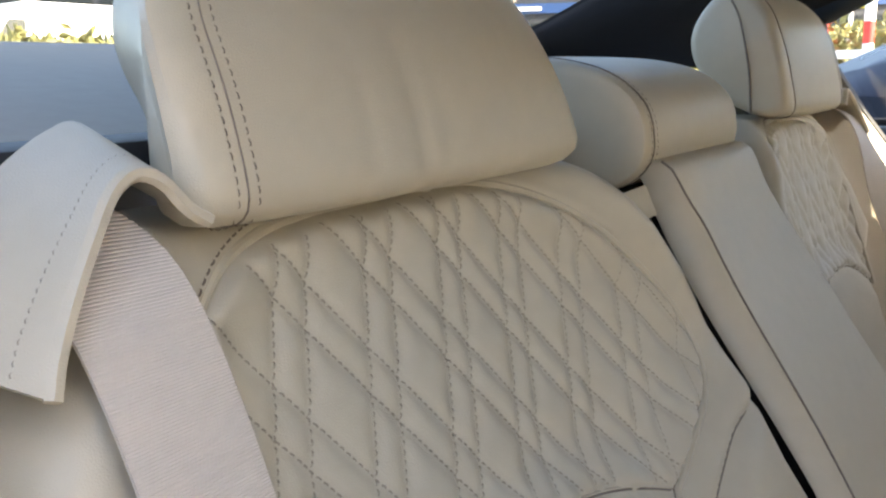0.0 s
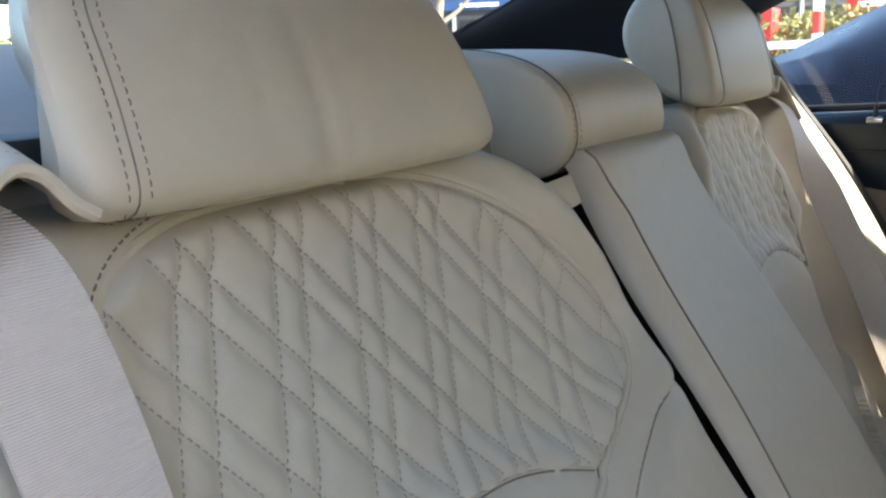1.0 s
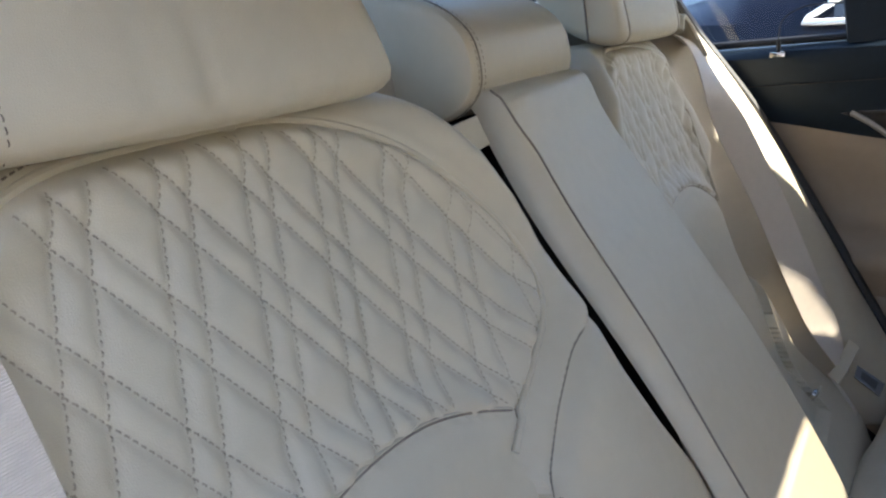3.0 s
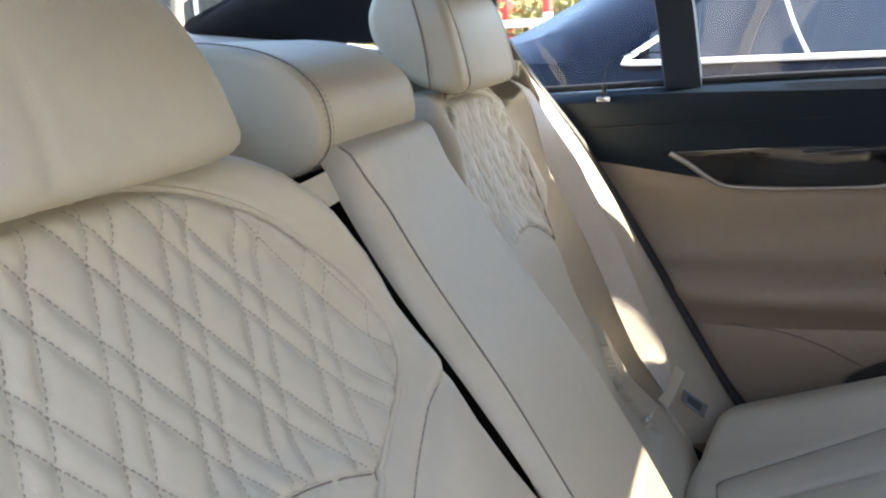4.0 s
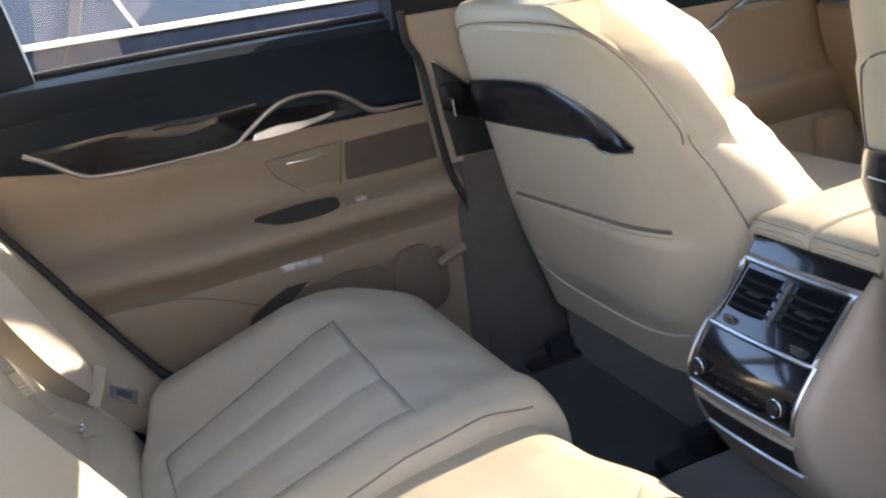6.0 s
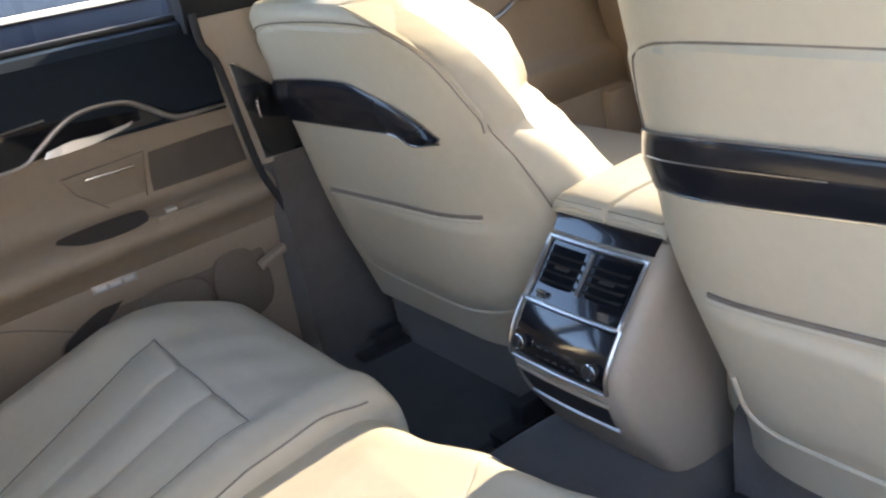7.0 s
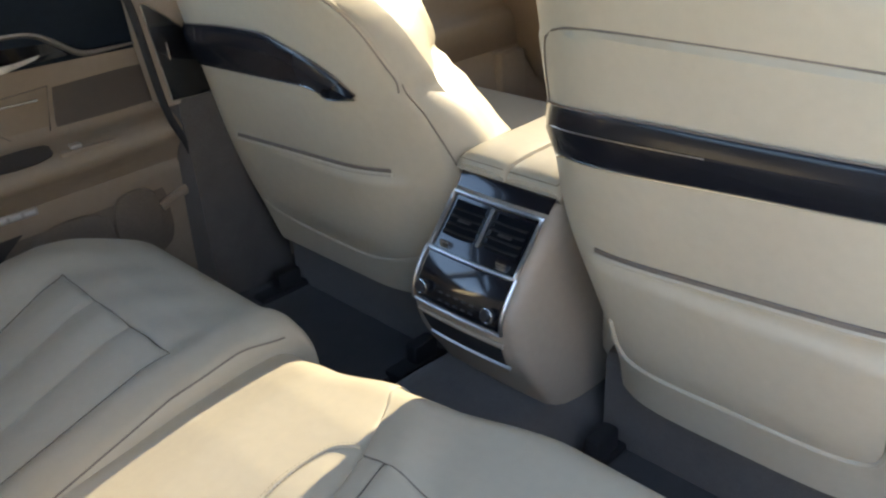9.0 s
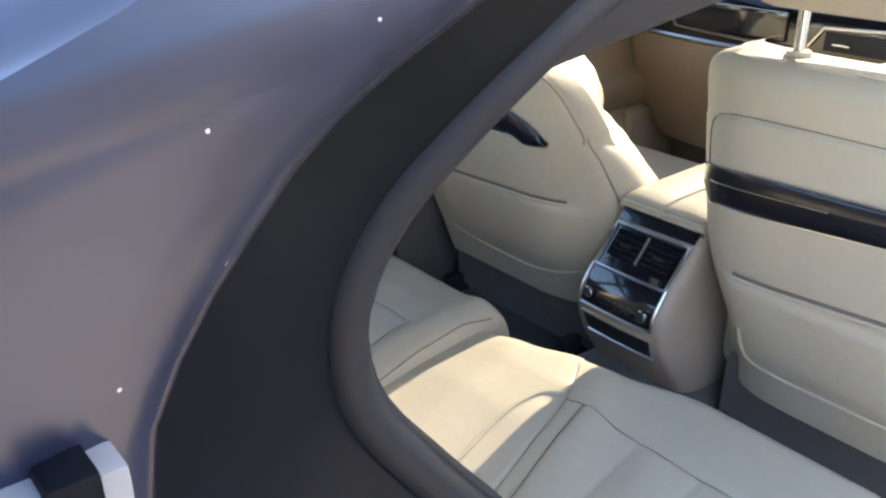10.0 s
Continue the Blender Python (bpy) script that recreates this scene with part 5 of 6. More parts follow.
def front_seat(sx, label):
    """A front seat seen from behind; built about x = 0.39 and mirrored by sx."""
    st = thing("front_seat", label, "car seat", group="front seats")
    fl = np.array((sx, 1, 1))
    cx = 0.390
    zs = np.r_[np.linspace(0.42, 1.00, 90), np.linspace(1.004, 1.040, 14)]
    if sx < 0:
        zs = np.linspace(0.42, 0.985, 110)

    def half(z):
        return 0.205 + 0.060 * float(smoothstep(0.44, 0.72, np.array(z)))

    def surf(x, z):
        y = seat_plane(z) + 0 * x
        u = (x - cx) / half(float(np.mean(z))) if np.ndim(z) == 0 else (x - cx) / np.array([half(float(q)) for q in z])
        if sx < 0:
            y = y + 0.06 * (np.clip(0.30 - x, 0, 1) / 0.17) ** 2 + 0.05 * (np.clip(x - 0.62, 0, 1) / 0.10) ** 2
        else:
            y = y + 0.045 * np.abs(u) ** 5
        top = 0.955 - 0.025 * np.clip(np.abs(u), 0, 1) ** 4
        y = y + 0.004 * smoothstep(0.004, -0.004, np.asarray(z) - top) * -1 - 0.004 * np.exp(-(((np.asarray(z) - top) / 0.003) ** 2)) * -1
        y = y - 0.010 * smoothstep(0.665, 0.64, np.asarray(z)) * smoothstep(1.0, 0.75, np.abs(u)) * smoothstep(0.47, 0.53, np.asarray(z))
        return y

    rows = []
    for z in zs:
        h = half(z)
        cut = 0.072 - math.sqrt(max(0.072**2 - max(0, z - 0.9685) ** 2, 0))
        if sx > 0:
            xs = np.linspace(cx - h + cut - 0.022 * float(smoothstep(0.50, 0.66, np.array(z))) - 0.016 * float(smoothstep(0.66, 0.80, np.array(z))), cx + h - cut, 80)
        else:
            xs = np.linspace(float(np.interp(z, SHELL_Z, SHELL_X)), float(np.interp(z, [0.42, 0.50, 0.62, 0.70, 0.85, 0.93, 0.985], [0.60, 0.625, 0.672, 0.700, 0.722, 0.700, 0.66])), 80)
        y = surf(xs, np.full(80, z))
        y = y + (max(0, z - 1.0) ** 2 * 12 if sx > 0 else max(0, z - 0.955) ** 2 * 20)
        e = np.minimum(xs - xs[0], xs[-1] - xs)
        r = 0.02
        y = y + np.where(e < r, r - np.sqrt(np.maximum(r * r - (r - np.minimum(e, r)) ** 2, 0)), 0)
        p = np.column_stack([xs, y, np.full(80, z)])
        side = np.array([[xs[0], y[0] + 0.05, z]])
        side2 = np.array([[xs[-1], y[-1] + 0.05, z]])
        rows.append(np.vstack([side, p, side2]) * fl)
    end = rows[-1]
    rows += [end + np.array((0, 0.03, 0.005)), end + np.array((0, 0.09, 0.004))]
    bm = bmesh.new()
    sheet(bm, rows)
    shell = part("back_shell", bm, LEATHER, st, "ivory leather seat back")
    # padded front half with bolsters
    if sx < 0:
        table = ((0.42, 0.155, 0.150), (0.60, 0.117, 0.105), (0.667, 0.109, 0.111), (0.712, 0.121, 0.147), (0.763, 0.137, 0.196), (0.795, 0.153, 0.238), (0.812, 0.158, 0.262), (0.828, 0.160, 0.259), (0.851, 0.170, 0.260), (0.879, 0.182, 0.268), (0.903, 0.196, 0.283), (0.922, 0.213, 0.305), (0.940, 0.235, 0.340), (0.955, 0.262, 0.375), (0.972, 0.300, 0.405), (0.984, 0.335, 0.42))
        rings = []
        for z, xa, xc in table:
            y0 = seat_plane(z)
            ya = y0 + 0.06 * (max(0, 0.30 - xa) / 0.17) ** 2 + 0.004
            low = float(smoothstep(0.83, 0.80, np.array(z)))
            mid_ = (xa + xc) / 2 - 0.030 - 0.010 * low
            rings.append([(-x, y, z) for x, y in ((xa, ya), (mid_, (ya + y0 + 0.21) / 2), (xc, y0 + 0.21), (xc + 0.03, y0 + 0.25), (xc + 0.09, y0 + 0.235), (0.42, y0 + 0.20), (0.60, y0 + 0.24), (0.665, y0 + 0.20), (0.685, y0 + 0.10), (0.66, y0 + 0.07), (0.40, y0 + 0.05), (xa + 0.05, ya + 0.03))])
        fine = [spline(r, 66, closed=True) for r in rings]
        arr = np.array(fine)
        sm = spline(arr.reshape(len(fine), -1), 110)
        pad = part("backrest_pad", loft([row.reshape(-1, 3) for row in sm]), LEATHER, st, "ivory leather backrest with side bolsters")
        yoke = spline([(-0.219, 0.006, 0.9225), (-0.212, 0.036, 0.916), (-0.214, 0.072, 0.906), (-0.226, 0.124, 0.887), (-0.246, 0.168, 0.864), (-0.256, 0.204, 0.838)], 30)
        part("yoke_seam", tube(yoke, 0.0012, 6), CREASE, pad, "dark shoulder seam")
        edge = [(-x, seat_plane(z) + 0.06 * (max(0, 0.30 - x) / 0.17) ** 2 + 0.0005, z) for x, z in zip(np.interp(np.linspace(0.61, 0.815, 40), SHELL_Z, SHELL_X), np.linspace(0.61, 0.815, 40))]
        part("side_seam", tube(edge, 0.0012, 6), CREASE, pad, "dark seam line")
    else:
        rings = []
        for z, xi, y1 in ((0.40, 0.115, 0.50), (0.55, 0.110, 0.42), (0.65, 0.108, 0.38), (0.70, 0.102, 0.31), (0.75, 0.108, 0.265), (0.80, 0.146, 0.235), (0.858, 0.182, 0.217), (0.925, 0.196, 0.20), (0.965, 0.245, 0.18), (1.0, 0.285, 0.16), (1.03, 0.32, 0.13), (1.043, 0.35, 0.11)):
            y0 = seat_plane(z) + 0.025
            w, d = cx - xi, (y1 - y0) / 2
            ring = []
            for a in np.linspace(0, 2 * math.pi, 48, endpoint=False):
                c, s = math.cos(a), math.sin(a)
                ring.append((cx + (w if c < 0 else min(0.29, w + 0.03)) * math.copysign(abs(c) ** 0.55, c), y0 + d + d * math.copysign(abs(s) ** 0.75, s), z))
            rings.append(ring)
        arr = np.array(rings)
        sm = spline(arr.reshape(len(rings), -1), 70)
        part("backrest_pad", loft([row.reshape(-1, 3) for row in sm]), LEATHER, st, "ivory leather backrest with side bolsters")
    part("cushion", box(min(sx * 0.12, sx * 0.66), max(sx * 0.12, sx * 0.66), 0.16, 0.72, 0.40, 0.585, 0.05, 4), LEATHER, st, "ivory leather seat cushion")
    part("seat_base", box(min(sx * 0.16, sx * 0.62), max(sx * 0.16, sx * 0.62), 0.13, 0.66, 0.27, 0.46, 0.02), CARPET, st, "carpet covered seat base")
    for o in (0.19, 0.59):
        part("seat_rail", box(min(sx * (o - 0.02), sx * (o + 0.02)), max(sx * (o - 0.02), sx * (o + 0.02)), 0.02, 0.66, 0.27, 0.31, 0.006), RUBBER, st, "black seat rail")
        part("rail_bracket", box(min(sx * (o - 0.014), sx * (o + 0.014)), max(sx * (o - 0.014), sx * (o + 0.014)), 0.065, 0.12, 0.30, 0.345, 0.008), RUBBER, st, "black bracket")

    def lay(pts, lift=-0.004):
        return [(x * sx, float(surf(np.array([x]), np.array([z]))[0]) + lift, z) for x, z in pts]

    # top seam, lower crease, slot
    seam = spline([(0.135, 0.80), (0.127, 0.86), (0.140, 0.925), (0.175, 0.947), (0.25, 0.955), (0.39, 0.957), (0.53, 0.955), (0.605, 0.947), (0.64, 0.925), (0.652, 0.86)], 80)
    if sx < 0:
        seam = spline([(0.156, 0.803), (0.156, 0.821), (0.167, 0.847), (0.181, 0.879), (0.196, 0.905), (0.214, 0.925), (0.244, 0.945), (0.287, 0.957), (0.36, 0.961), (0.437, 0.961), (0.535, 0.958), (0.62, 0.950), (0.655, 0.935), (0.668, 0.90)], 80)
    part("seam", tube(lay(seam, -0.0004), 0.0014, 6), CREASE, shell, "dark seam line")
    sz, sl = (0.664, 0.073) if sx > 0 else (0.669, -0.045)
    slit = [(x, sz + sl * (x - 0.198)) for x in np.linspace(0.196, 0.592, 30)]
    part("map_slot", ribbon(lay([(x, z + 0.003) for x, z in slit], -0.0016), lay([(x, z - 0.003) for x, z in slit], -0.0016), 0.003), CREASE, shell, "dark map pocket slit")
    part("slot_lip", tube(lay([(x, z - 0.0065) for x, z in slit], -0.002), 0.004, 8), LEATHER, shell, "rolled leather lip")
    low = spline([(0.215, 0.56), (0.222, 0.515), (0.25, 0.494), (0.39, 0.492), (0.53, 0.494), (0.56, 0.515), (0.565, 0.56)], 40)
    if sx < 0:
        low = spline([(0.60, 0.505), (0.52, 0.486), (0.42, 0.479), (0.32, 0.478), (0.24, 0.488), (0.175, 0.505)], 40)
    part("lower_piping", tube(lay(low, 0.0008 if sx < 0 else -0.001), 0.004, 8), LEATHER, shell, "rounded lower edge")
    # glossy grab trim
    if sx < 0:
        top = spline([(0.722, 0.842), (0.66, 0.853), (0.60, 0.860), (0.50, 0.868), (0.40, 0.870), (0.354, 0.860), (0.314, 0.850), (0.278, 0.838), (0.246, 0.820), (0.219, 0.794)], 50)
        bot = spline([(0.712, 0.780), (0.66, 0.780), (0.60, 0.783), (0.50, 0.787), (0.40, 0.791), (0.33, 0.794), (0.302, 0.791), (0.272, 0.781), (0.222, 0.787)], 50)
    else:
        top = spline([(0.112, 0.820), (0.118, 0.842), (0.150, 0.851), (0.235, 0.862), (0.39, 0.868), (0.531, 0.873), (0.66, 0.876)], 50)
        bot = spline([(0.116, 0.785), (0.132, 0.774), (0.160, 0.784), (0.235, 0.792), (0.39, 0.806), (0.533, 0.817), (0.66, 0.826)], 50)
    rows = []
    for (xa, za), (xb, zb) in zip(top, bot):
        row = []
        for t in (0, 0.06, 0.14, 0.24, 0.34, 0.38, 0.42, 0.52, 0.64, 0.76, 0.87, 0.95, 1.0):
            x, z = xa + (xb - xa) * t, za + (zb - za) * t
            row.append((x * sx, float(surf(np.array([x]), np.array([z]))[0]) - 0.003 - 0.009 * (t / 0.38 if t < 0.38 else (1 - t) / 0.62) ** 0.6, z))
        rows.append(row)
    bm = bmesh.new()
    sheet(bm, rows)
    trim = part("grab_trim", bm, GRAB, shell, "glossy black grab trim")
    part("chrome_line", tube([r[-1] for r in rows], 0.0016, 6), CHROME, trim, "thin chrome line")
    part("top_line", tube([r[0] for r in rows], 0.0013, 6), CREASE, trim, "dark joint")
    # thin silver rod painted in as the highlight along the trim's ridge
    if sx > 0:
        part("painted_highlight", tube([(r[5][0], r[5][1] - 0.0002, r[5][2]) for r in rows[4:24]], 0.0007, 6), SATIN, trim, "thin silver line painted as the ridge's highlight")
    # posts and headrest
    hc = 0.332 if sx > 0 else 0.39
    for o in (-0.08, 0.08):
        part("headrest_post", tube([((hc + o) * sx, 0.035, 1.03), ((hc + o) * sx, 0.030, 1.15)], 0.0085, 14), CHROME, st, "polished chrome post")
        bm = bmesh.new()
        bmesh.ops.create_cone(bm, cap_ends=True, segments=20, radius1=0.019, radius2=0.017, depth=0.012)
        bm.transform(pose((hc + o) * sx, 0.035, 1.046))
        part("post_collar", bm, LEATHER, st, "beige collar")
    part("headrest", headrest_mesh(hc - 0.145, hc + 0.145, [(0.135, 1.13), (0.14, 1.20), (0.12, 1.28), (0.06, 1.31), (0.01, 1.29), (-0.012, 1.22), (-0.005, 1.13), (0.02, 1.112), (0.10, 1.112)], sx, end=0.03), LEATHER, st, "ivory leather headrest")
    return st


front_seat(-1, "ivory leather front seat with glossy black grab trim")
front_seat(1, "ivory leather front seat with chrome headrest posts")

# ---- centre console ----
con = thing("centre_console", "beige centre console with rear air vents", "console")
CP = spline([(0.085, 0.345), (0.060, 0.385), (0.030, 0.430), (0.006, 0.480), (-0.002, 0.525), (0.006, 0.552), (0.028, 0.583), (0.060, 0.618), (0.092, 0.655), (0.112, 0.680), (0.128, 0.692)], 80)


def con_y(z):
    return float(np.interp(z, CP[:, 1], CP[:, 0]))


rows = []
for y, z in CP:
    w = 0.100 + 0.016 * float(smoothstep(0.60, 0.40, np.array(z)))
    rows.append([(-w - 0.006, 0.75, z - 0.02), (-w - 0.004, y + 0.05, z), (-w, y + 0.022, z), (-w + 0.006, y + 0.008, z), (-w + 0.016, y, z), (0, y - 0.003, z), (w - 0.016, y, z), (w - 0.006, y + 0.008, z), (w, y + 0.022, z), (w + 0.004, y + 0.05, z), (w + 0.006, 0.75, z - 0.02)])
bm = bmesh.new()
sheet(bm, rows)
part("body", bm, PLASTIC_BEIGE, con, "beige console body")


def con_panel(name, z0, z1, w0, w1, mat, label, lift=0.004, parent=None, n=14):
    rows = []
    for t in np.linspace(0, 1, n):
        z = z0 + (z1 - z0) * t
        w = w0 + (w1 - w0) * t
        y = con_y(z)
        rows.append([(x, y - lift - 0.003 * (1 - (x / w) ** 2), z + lift * 0.4) for x in np.linspace(-w, w, 14)])
    rows = [[(x, y + 0.012, z) for x, y, z in rows[0]]] + rows + [[(x, y + 0.012, z) for x, y, z in rows[-1]]]
    bm = bmesh.new()
    sheet(bm, rows)
    return part(name, bm, mat, parent or con, label)


def con_line(pts, r, name, mat, label, lift=0.0065, closed=False, parent=None):
    q = [(x, con_y(z) - lift - 0.003 * (1 - (x / 0.09) ** 2), z + lift * 0.4) for x, z in pts]
    return part(name, tube(q, r, 6, closed=closed), mat, parent or con, label)


con_panel("vent_panel", 0.589, 0.652, 0.079, 0.080, PIANO, "glossy black vent panel")
for sx in (-1, 1):
    v = con_panel("vent", 0.606, 0.647, 0.033, 0.033, JAMB, "black air vent", lift=0.0055)
    v.location.x = sx * 0.039
    for k in range(4):
        z = 0.612 + k * 0.009
        part("slat", box(-0.031, 0.031, con_y(z) - 0.0125, con_y(z) - 0.005, z + 0.001, z + 0.0022, 0.0004), RUBBER, v)
    part("slider", box(-0.012, 0.012, con_y(0.628) - 0.0145, con_y(0.628) - 0.009, 0.6280, 0.6300, 0.0008), STEEL_DARK, v, "small silver slider")
    for k in range(3):
        s = part("vent_wheel_rib", box(sx * 0.055 - 0.009, sx * 0.055 + 0.009, con_y(0.598) - 0.0135, con_y(0.598) - 0.007, 0.5935 + k * 0.0042, 0.5950 + k * 0.0042, 0.0006), CHROME, con, "chrome wheel rib")
con_line([(0.0, z) for z in np.linspace(0.606, 0.650, 8)], 0.0028, "vent_divider", SATIN, "silver divider")
frame_pts = [(-0.083, z) for z in np.linspace(0.588, 0.656, 10)] + [(x, 0.656) for x in np.linspace(-0.075, 0.075, 12)] + [(0.083, z) for z in np.linspace(0.656, 0.588, 10)] + [(x, 0.587) for x in np.linspace(0.075, -0.075, 12)]
con_line(frame_pts, 0.0034, "vent_frame", SATIN, "satin silver vent frame", closed=True)
con_panel("climate_panel", 0.517, 0.583, 0.083, 0.080, PIANO, "glossy black climate control panel")
con_line([(-0.086, z) for z in np.linspace(0.514, 0.588, 14)], 0.0030, "side_frame", SATIN, "satin silver side frame")
con_line([(0.086, z) for z in np.linspace(0.514, 0.588, 14)], 0.0030, "side_frame", SATIN, "satin silver side frame")
con_line([(x, 0.513) for x in np.linspace(-0.084, 0.084, 14)], 0.0026, "lower_frame", SATIN, "satin silver lower frame")
for x in (-0.064, 0.064):
    z = 0.541
    y = con_y(z) - 0.006
    knob = part("knob", tube([(x, y, z), (x, y - 0.012, z + 0.004), (x, y - 0.0135, z + 0.0045)], [0.0092, 0.0084, 0.0068], 24), RUBBER, con, "black rotary knob")
    part("knob_ring", tube([(x + 0.0102 * math.cos(a), y - 0.008 + 0.003 * math.sin(a) * 0.4, z + 0.002 + 0.0102 * math.sin(a)) for a in np.linspace(0, 2 * math.pi, 28, endpoint=False)], 0.0015, 6, closed=True), CHROME, knob, "chrome ring")
for k in range(5):
    for j in range(2):
        x = -0.030 + k * 0.015
        z = 0.530 + j * 0.012
        part("button_mark", box(x - 0.004, x + 0.004, con_y(z) - 0.0085, con_y(z) - 0.006, z, z + 0.0018, 0.0004), STEEL_DARK, con, "small grey symbol bar")
con_panel("storage_slot", 0.449, 0.488, 0.076, 0.080, RUBBER, "dark storage slot")
con_line([(x, 0.493) for x in np.linspace(-0.084, 0.084, 14)], 0.0035, "slot_rim", PLASTIC_BEIGE, "beige rim", lift=0.003)
con_line([(x, 0.444) for x in np.linspace(-0.080, 0.080, 14)], 0.0032, "slot_rim", SATIN, "silver rim", lift=0.003)
con_panel("lid_front", 0.662, 0.686, 0.086, 0.090, PIANO, "black lid front strip", lift=0.003)
for s_ in (-1, 1):
    rings = []
    for y, zt, k in ((0.110, 0.690, 0.30), (0.104, 0.696, 0.75), (0.108, 0.704, 0.92), (0.122, 0.711, 1.0), (0.16, 0.715, 1.0), (0.35, 0.718, 1.0), (0.60, 0.710, 1.0), (0.75, 0.665, 0.9)):
        zl = 0.683 + (zt - 0.683) * 0.2 if y < 0.2 else zt - 0.032
        sec = [(0.0015, zl), (0.0015, zt - 0.008), (0.005, zt - 0.0025), (0.014, zt), (0.05, zt + 0.0015), (0.084, zt - 0.001), (0.094, zt - 0.006), (0.0985, zt - 0.014), (0.0985, zl)]
        rings.append([(s_ * (0.05 + (x - 0.05) * (0.94 + 0.06 * k)), y, z) for x, z in sec])
    lid = part("armrest_lid", loft(rings), LEATHER, con, "ivory leather half of the armrest lid")
    part("lid_seam", tube([(s_ * x, 0.1065, 0.7035) for x in np.linspace(0.006, 0.090, 12)] + [(s_ * 0.0935, y, z) for y, z in ((0.13, 0.7075), (0.20, 0.7095), (0.35, 0.712), (0.60, 0.704))], 0.0008, 5), CREASE, lid, "dark seam")

# ---- dashboard ----
dash = thing("dashboard", "beige and glossy black dashboard with silver trim", "dashboard")
YD = 0.86
rows = []
for y, z in spline([(1.02, 0.50), (0.95, 0.62), (0.885, 0.76), (0.862, 0.848)], 24):
    rows.append([(x, y + 0.05 * (x / 0.74) ** 4, z) for x in np.linspace(-0.74, 0.74, 50)])
bm = bmesh.new()
sheet(bm, rows)
part("lower_panel", bm, LEATHER_DOOR, dash, "tan leather lower dashboard")
rows = []
for y, z in spline([(0.862, 0.850), (0.858, 0.90), (0.862, 0.955), (0.90, 0.985), (1.05, 1.0), (1.38, 1.0)], 30):
    rows.append([(x, y + 0.05 * (x / 0.74) ** 4, z) for x in np.linspace(-0.74, 0.74, 50)])
bm = bmesh.new()
sheet(bm, rows)
part("upper_panel", bm, PIANO, dash, "glossy black upper dashboard")
part("silver_strip", tube([(x, YD - 0.004 + 0.05 * (x / 0.74) ** 4, 0.853) for x in np.linspace(-0.715, 0.70, 40)], 0.0075, 8), SATIN, dash, "satin silver strip")
for s, name in ((1, "vent_line"),):
    pts = [(-0.70, 0.935), (-0.585, 0.930), (-0.560, 0.884), (-0.40, 0.880), (-0.20, 0.876), (-0.165, 0.880), (-0.125, 0.936), (0.02, 0.945), (0.25, 0.945), (0.30, 0.885), (0.66, 0.885)]
    q = []
    for a, b in zip(pts[:-1], pts[1:]):
        for t in np.linspace(0, 1, 8, endpoint=False):
            q.append((a[0] + (b[0] - a[0]) * t, a[1] + (b[1] - a[1]) * t))
    part(name, tube([(x, YD - 0.005 + 0.05 * (x / 0.74) ** 4, z) for x, z in q], 0.0045, 6), SATIN, dash, "thin silver outline")
part("cluster_screen", box(-0.54, -0.22, 0.848, 0.866, 0.888, 0.960, 0.004), SCREEN, dash, "dark instrument screen")
for x in (-0.075, 0.06):
    part("vent_tab", box(x - 0.022, x + 0.022, 0.845, 0.858, 0.900, 0.906, 0.002), CHROME, dash, "chrome vent tab")
part("vent_field", box(-0.12, 0.12, 0.852, 0.864, 0.885, 0.930, 0.003), RUBBER, dash, "black air vents")
part("footwell_side", box(-0.74, -0.70, 0.9, 1.0, 0.30, 0.60, 0.02), PLASTIC_BEIGE, dash)
bm = box(-0.75, 0.75, 1.15, 1.30, 0.26, 0.98, 0.03)
struct("bulkhead", bm, CARPET, "brown carpeted front bulkhead", "wall")
bm = bmesh.new()
sheet(bm, [[(x, y, z) for x in np.linspace(-0.9, 0.9, 20)] for y, z in spline([(1.36, 1.0), (1.7, 0.99), (2.4, 0.90), (2.75, 0.75), (2.8, 0.4)], 24)])
struct("bonnet", bm, PAINT, "dark blue metallic bonnet", "car body")


# ---- outside ----
bm = bmesh.new()
sheet(bm, [[(x, y, 0.0) for x in np.linspace(-400, 400, 9)] for y in np.linspace(-400, 400, 9)])
struct("ground", bm, ASPHALT, "pale sandy paved parking ground", "ground")

# dark saloon parked beside
car = thing("parked_saloon", "dark blue saloon parked alongside with chrome window line", "car")
XN = -1.80


def car_station(y, half_low, z_belt, half_belt, z_top, half_top):
    pts = [(-half_low * 0.96, 0.22), (-half_low, 0.45), (-half_low, 0.70), (-half_low * 0.995, 0.86), (-half_belt, z_belt)]
    if z_top > z_belt + 0.03:
        pts += [(-(half_belt + half_top) / 2 - 0.02, (z_belt + z_top) / 2), (-half_top, z_top - 0.05), (-half_top * 0.75, z_top)]
    else:
        pts += [(-half_belt * 0.9, z_belt + 0.008), (-half_belt * 0.7, z_belt + 0.02), (-half_belt * 0.5, z_belt + 0.025)]
    full = pts + [(-x, z) for x, z in pts[::-1]]
    return [(XN - 0.95 + x, y, z) for x, z in full]


